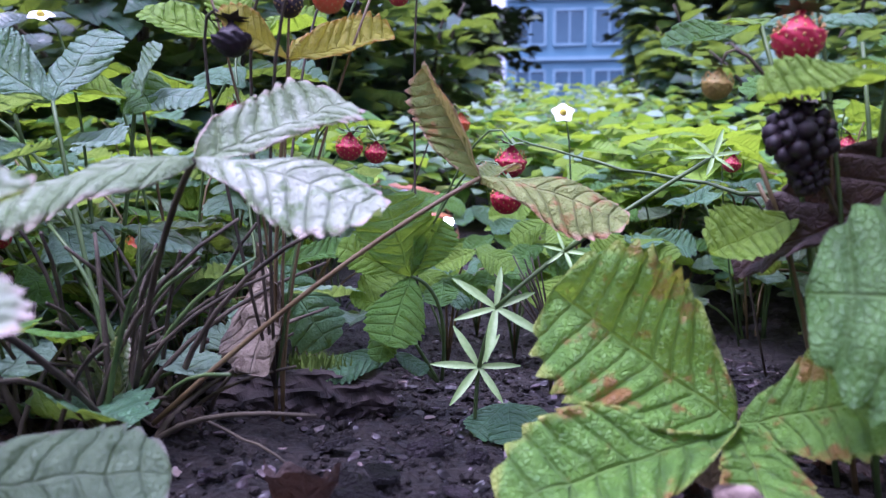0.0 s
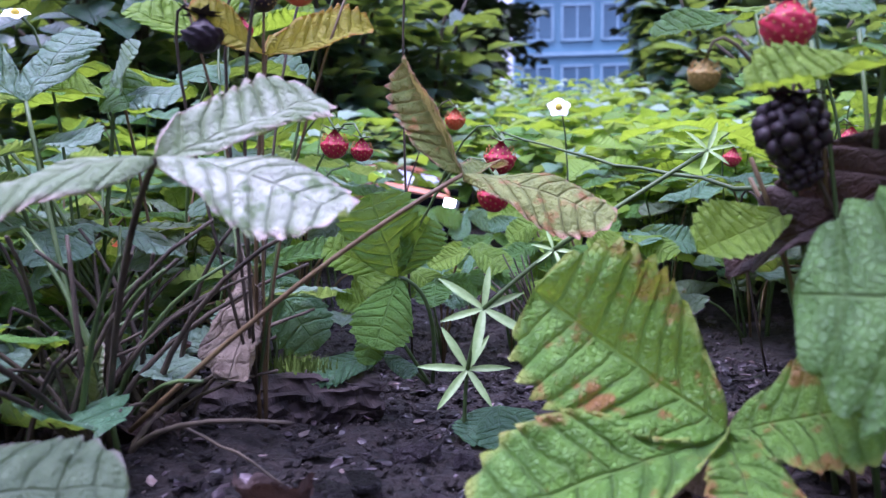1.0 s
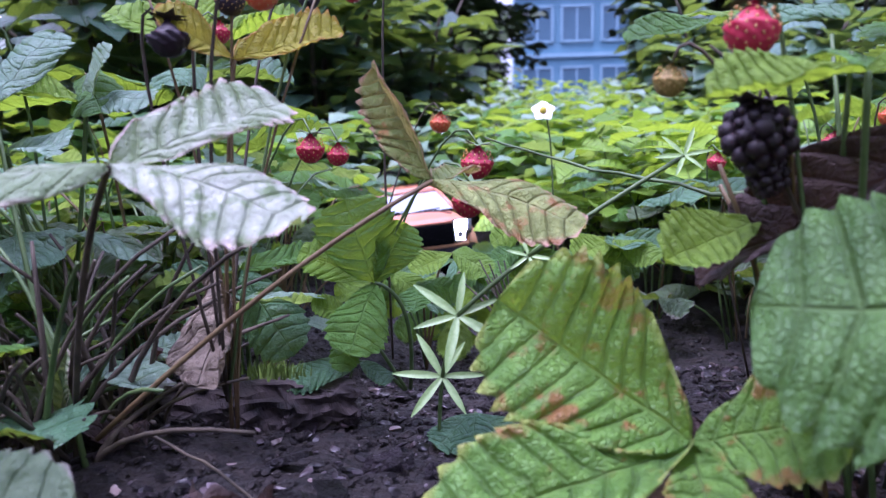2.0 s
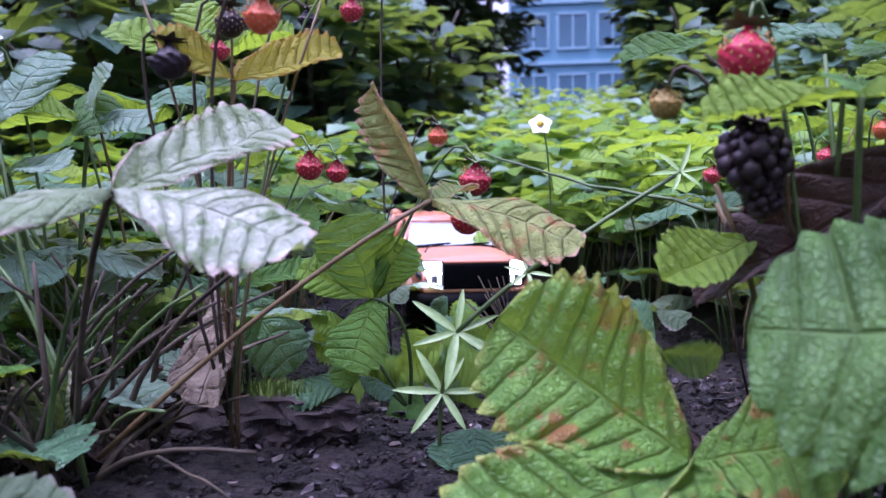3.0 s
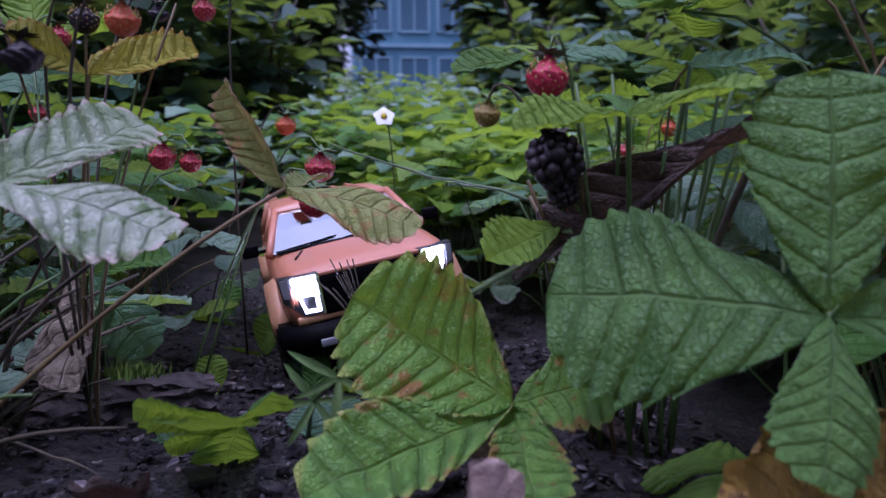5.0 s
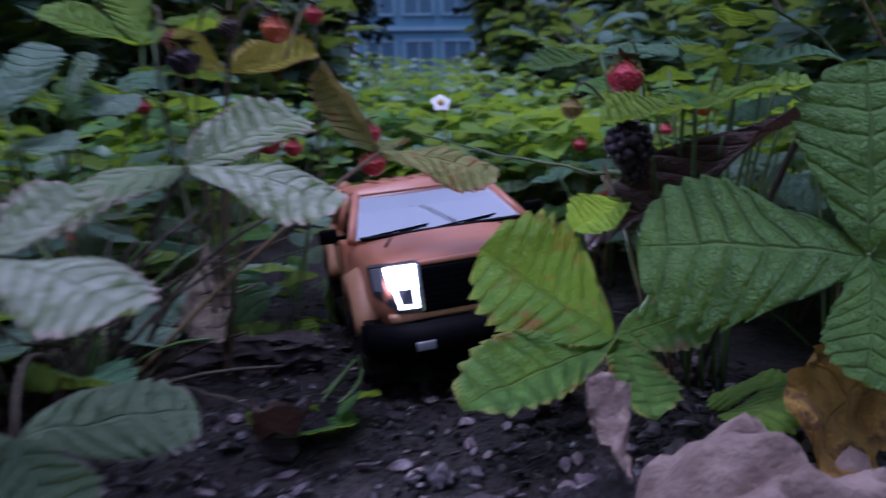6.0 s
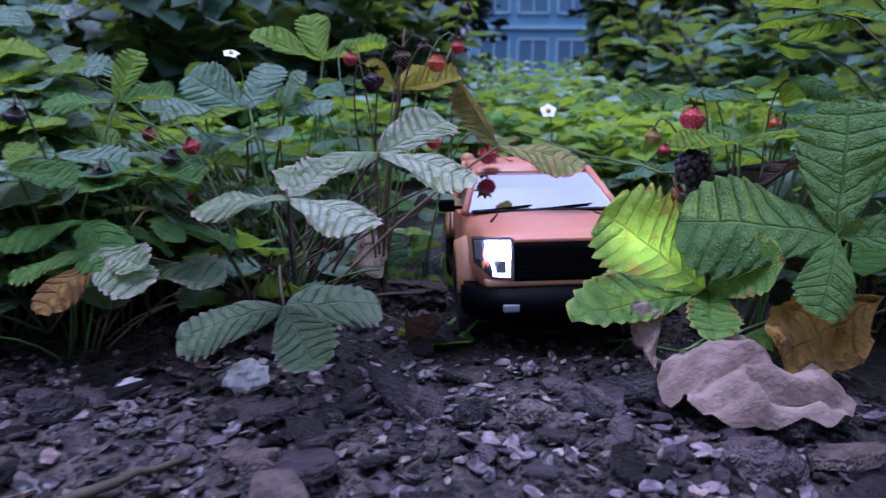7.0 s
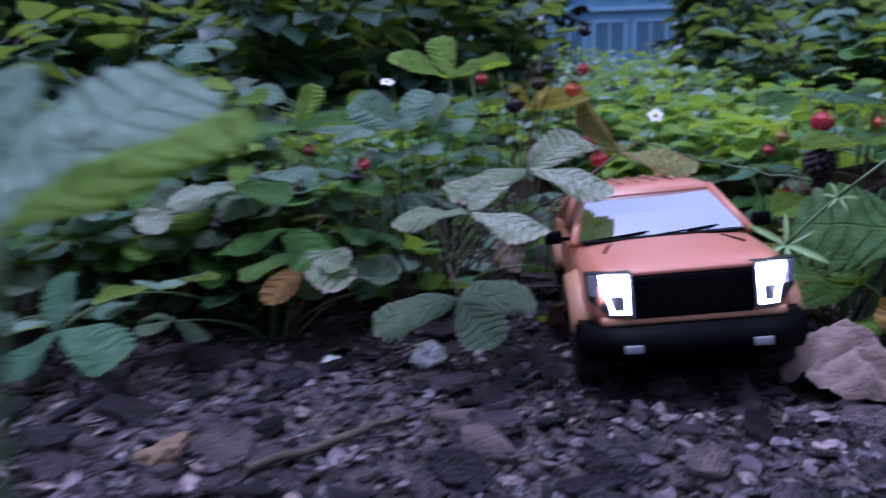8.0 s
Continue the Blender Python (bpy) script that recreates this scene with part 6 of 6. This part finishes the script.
def bark_log():
    pts = [Vector((-0.118 + 0.0012 * i, 0.33 + 0.0004 * i, 0.001)) for i in range(81)]
    v, f = tube(pts, 0.0175, 0.0135, 30)
    out = []
    for p in v:
        q = Vector((p.x * 22, p.y * 110, p.z * 110))
        crack = abs(noise.noise(q)) * 0.014 + abs(noise.noise(q * 2.7)) * 0.006
        end = 0.006 * noise.noise(Vector((0, p.y * 160, p.z * 160)))
        top = 0.0135 + 0.08 * (p.x + 0.118) + 0.004 * noise.noise(Vector((p.x * 60, p.y * 40, 2)))
        out.append(Vector((p.x + end, p.y + crack - 0.005, min(p.z, top) + 0.003 * noise.noise(q * 1.7))))
    v = out
    ob = tagged(new("bark_piece", mesh_from("bark_piece", v, f, BARK, smooth=False)), "dark rotting piece of bark with moss", "bark")
    mv = []
    mf = []
    rng = random.Random(4)
    for i in range(160):
        c = Vector((-0.06 + rng.gauss(0, 0.008), 0.335 + rng.gauss(0, 0.004), 0.024))
        k = len(mv)
        d = Vector((rng.gauss(0, 0.4), rng.gauss(0, 0.4), 1)) * 0.005
        mv += [c + Vector((0.0006, 0, -0.002)), c - Vector((0.0006, 0, 0.002)), c + d]
        mf.append((k, k + 1, k + 2))
    part("moss_tuft", mesh_from("moss_tuft", mv, mf, MOSS), MOSS, ob, "green moss tuft")


bark_log()


def twig(points, r, label, mat=STALK_D):
    a, b, c = points
    v, f = tube(bez((a, b, c), 12), r, r * 0.5, 6)
    v = [p + Vector((0, 0, noise.noise(p * 60) * 0.003)) for p in v]
    tagged(new("twig", mesh_from("twig", v, f, mat)), label, "twig")


twig(((-0.2, -0.03, -0.006), (-0.16, 0.0, -0.002), (-0.13, 0.045, -0.006)), 0.003, "brown broken twig lying on soil")
twig(((-0.14, 0.29, 0.02), (-0.08, 0.27, 0.014), (-0.03, 0.24, -0.004)), 0.0012, "thin dry runner stalk on soil")
twig(((0.2, 0.3, 0.11), (0.12, 0.36, 0.12), (0.05, 0.43, 0.15)), 0.0013, "pale dry fruit stalk leaning across", STALK_G)


def flower(x, y, z, size, face=(0, -0.8, 0.5)):
    ob = plant("strawberry_flower", (x, y, z), "white five-petalled flower with a yellow centre", category="flower")
    m, _ = frame_to((0, 0, 0), Vector(face).cross(Vector((1, 0, 0))), face)
    verts, faces = [], []
    for i in range(7):
        a = math.pi * i / 6
        verts += [(0.24 * math.sin(a) + 0.02, 0.5 * i / 6 * 1.0, 0.05 * math.sin(a)), (-0.24 * math.sin(a) - 0.02, 0.5 * i / 6, 0.05 * math.sin(a))]
    faces = [(2 * i, 2 * i + 1, 2 * i + 3, 2 * i + 2) for i in range(6)]
    me = mesh_from("petal", verts, faces, PETAL)
    for k in range(5):
        part("petal", me, PETAL, ob, "", m @ pose(0, 0, 0, 0, 0, 72 * k) @ Matrix.Translation((0, size * 0.08, 0)) @ Matrix.Diagonal((size, size, size, 1)))
    bm = bmesh.new()
    bmesh.ops.create_icosphere(bm, subdivisions=2, radius=size * 0.17, matrix=m @ Matrix.Translation((0, 0, size * 0.06)))
    part("flower_centre", shade(bm), POLLEN, ob)
    stalk(ob, (x + 0.01, y + 0.02, soil_z(x, y)), (x + 0.012, y + 0.02, z), (x, y + 0.002, z), 0.0009, 0.0007, STALK_G, "flower_stem", 5, 6)


flower(0.093, 0.548, 0.175, 0.017)
flower(-0.195, 0.323, 0.208, 0.012, (0.2, -0.5, 0.8))
lifted = []
for x, y, z, s, mat in ((0.008, 0.587, 0.18, 0.017, ORANGE_RED), (0.048, 0.372, 0.142, 0.017, RED), (0.045, 0.335, 0.122, 0.016, RED), (-0.045, 0.37, 0.15, 0.015, RED), (-0.03, 0.372, 0.145, 0.012, RED), (0.2, 0.4, 0.1, 0.018, ORANGE_RED), (-0.2, 0.42, 0.09, 0.02, ORANGE_RED)):
    foot = (x + (0.02 if x > 0.1 else -0.09), y + 0.04, soil_z(x, y))
    ob = plant("strawberry_fruit_stem", foot, "strawberry stem with a hanging red berry", "berry stems", "berry")
    berry(ob, (x, y, z), s, mat, (6, 4, 0), None, True, foot, (x - 0.02, y + 0.03, z + 0.05))
    if 0.04 < x < 0.06:
        lifted.append(ob)


# ---------------------------------------------------------------- what moves
def motions():
    walk(truck, [(t, truck_pose(t, x, y, z, a, b)) for t, x, y, z, a, b in TRUCK])
    times = [0.2 * i for i in range(41)]
    ys = np.interp(times, [r[0] for r in TRUCK], [r[2] for r in TRUCK])
    for w in wheels:
        rest = w.matrix_basis.translation.copy()
        walk(w, [(t, Matrix.Translation(rest) @ pose(0, 0, 0, math.degrees((0.98 - y) / 0.0285), 0, 0)) for t, y in zip(times, ys)])
    # the young plant is pressed down as the truck arrives
    c = centre_leaf.location.copy()
    walk(centre_leaf, [(t, Matrix.Translation(c) @ pose(dx, dy, dz, rx, ry, rz)) for t, dx, dy, dz, rx, ry, rz in (
        (0, 0, 0, 0, 0, 0, 0), (3.9, 0, 0, 0, 0, 0, 0), (4.1, 0.0, -0.004, 0, 7, 2, 0), (4.3, 0.006, -0.014, 0, 22, 4, 0), (4.7, 0.016, -0.034, 0.0, 46, 6, 0), (5.8, 0.0, -0.05, 0.002, 72, -6, 0), (8, 0.0, -0.05, 0.002, 75, -6, 0))])
    # cleavers bent over and dragged along by the bumper
    k = cleavers.location.copy()
    walk(cleavers, [(t, Matrix.Translation(k) @ pose(dx, dy, dz, rx, ry, rz)) for t, dx, dy, dz, rx, ry, rz in (
        (0, 0, 0, 0, 0, 0, 0), (4.3, 0, 0, 0, 0, 0, 0), (4.7, 0.0, -0.02, 0, 20, 0, 0), (5.3, 0.02, -0.02, 0.004, 55, 0, 30), (5.8, 0.03, -0.02, 0.006, 80, 0, 65), (6.5, 0.04, -0.05, 0.006, 84, 0, 65), (7.0, 0.055, -0.09, 0.006, 80, 0, 55), (7.5, 0.08, -0.14, 0.012, 35, 0, 20), (8, 0.085, -0.16, 0.024, 8, -6, 0))])
    for ob, t in lane_plants:
        p = ob.location.copy()
        walk(ob, [(s, Matrix.Translation(p) @ pose(0, dy, dz, rx, 0, 0)) for s, dy, dz, rx in ((0, 0, 0, 0), (t - 0.5, 0, 0, 0), (t, -0.02, 0, 40), (t + 0.6, -0.04, 0.003, 84), (8, -0.04, 0.003, 86))])
    # the spotted leaf is brushed aside
    b = big.location.copy()
    walk(big, [(t, Matrix.Translation(b) @ pose(dx, dy, dz, rx, ry, rz)) for t, dx, dy, dz, rx, ry, rz in (
        (0, 0, 0, 0, 0, 0, 0), (4.7, 0, 0, 0, 0, 0, 0), (5.8, 0.008, 0, 0, 0, 0, 0), (6.5, 0.01, -0.022, 0.012, 0, 0, 0), (7.0, 0.026, -0.047, 0.012, 0, 0, -8), (7.3, 0.035, -0.055, 0.008, 0, 5, -30), (7.5, 0.055, -0.045, 0.004, 0, 8, -45), (8, 0.07, -0.03, 0, 0, 12, -55))])
    # the truck lifts what hangs over its roof
    for ob, most in [(o, -16) for o in lifted] + [(lean_plant, -6)]:
        p = ob.location.copy()
        walk(ob, [(t, Matrix.Translation(p) @ pose(0, 0, 0, 0, most * k, 0)) for t, k in ((0, 0), (4.7, 0), (5.8, 0.55), (7.0, 0.75), (8, 1.0))])
    r = right.location.copy()
    walk(right, [(t, Matrix.Translation(r) @ pose(dx, 0, dz, 0, ry, 0)) for t, dx, dz, ry in (
        (0, 0, 0, 0), (4.7, 0, 0, 0), (5.8, 0.0, -0.004, 0), (6.5, -0.003, -0.008, 0), (7.0, 0.002, -0.016, 2), (7.5, 0.006, -0.01, 3), (8, 0.008, -0.01, 4))])


motions()
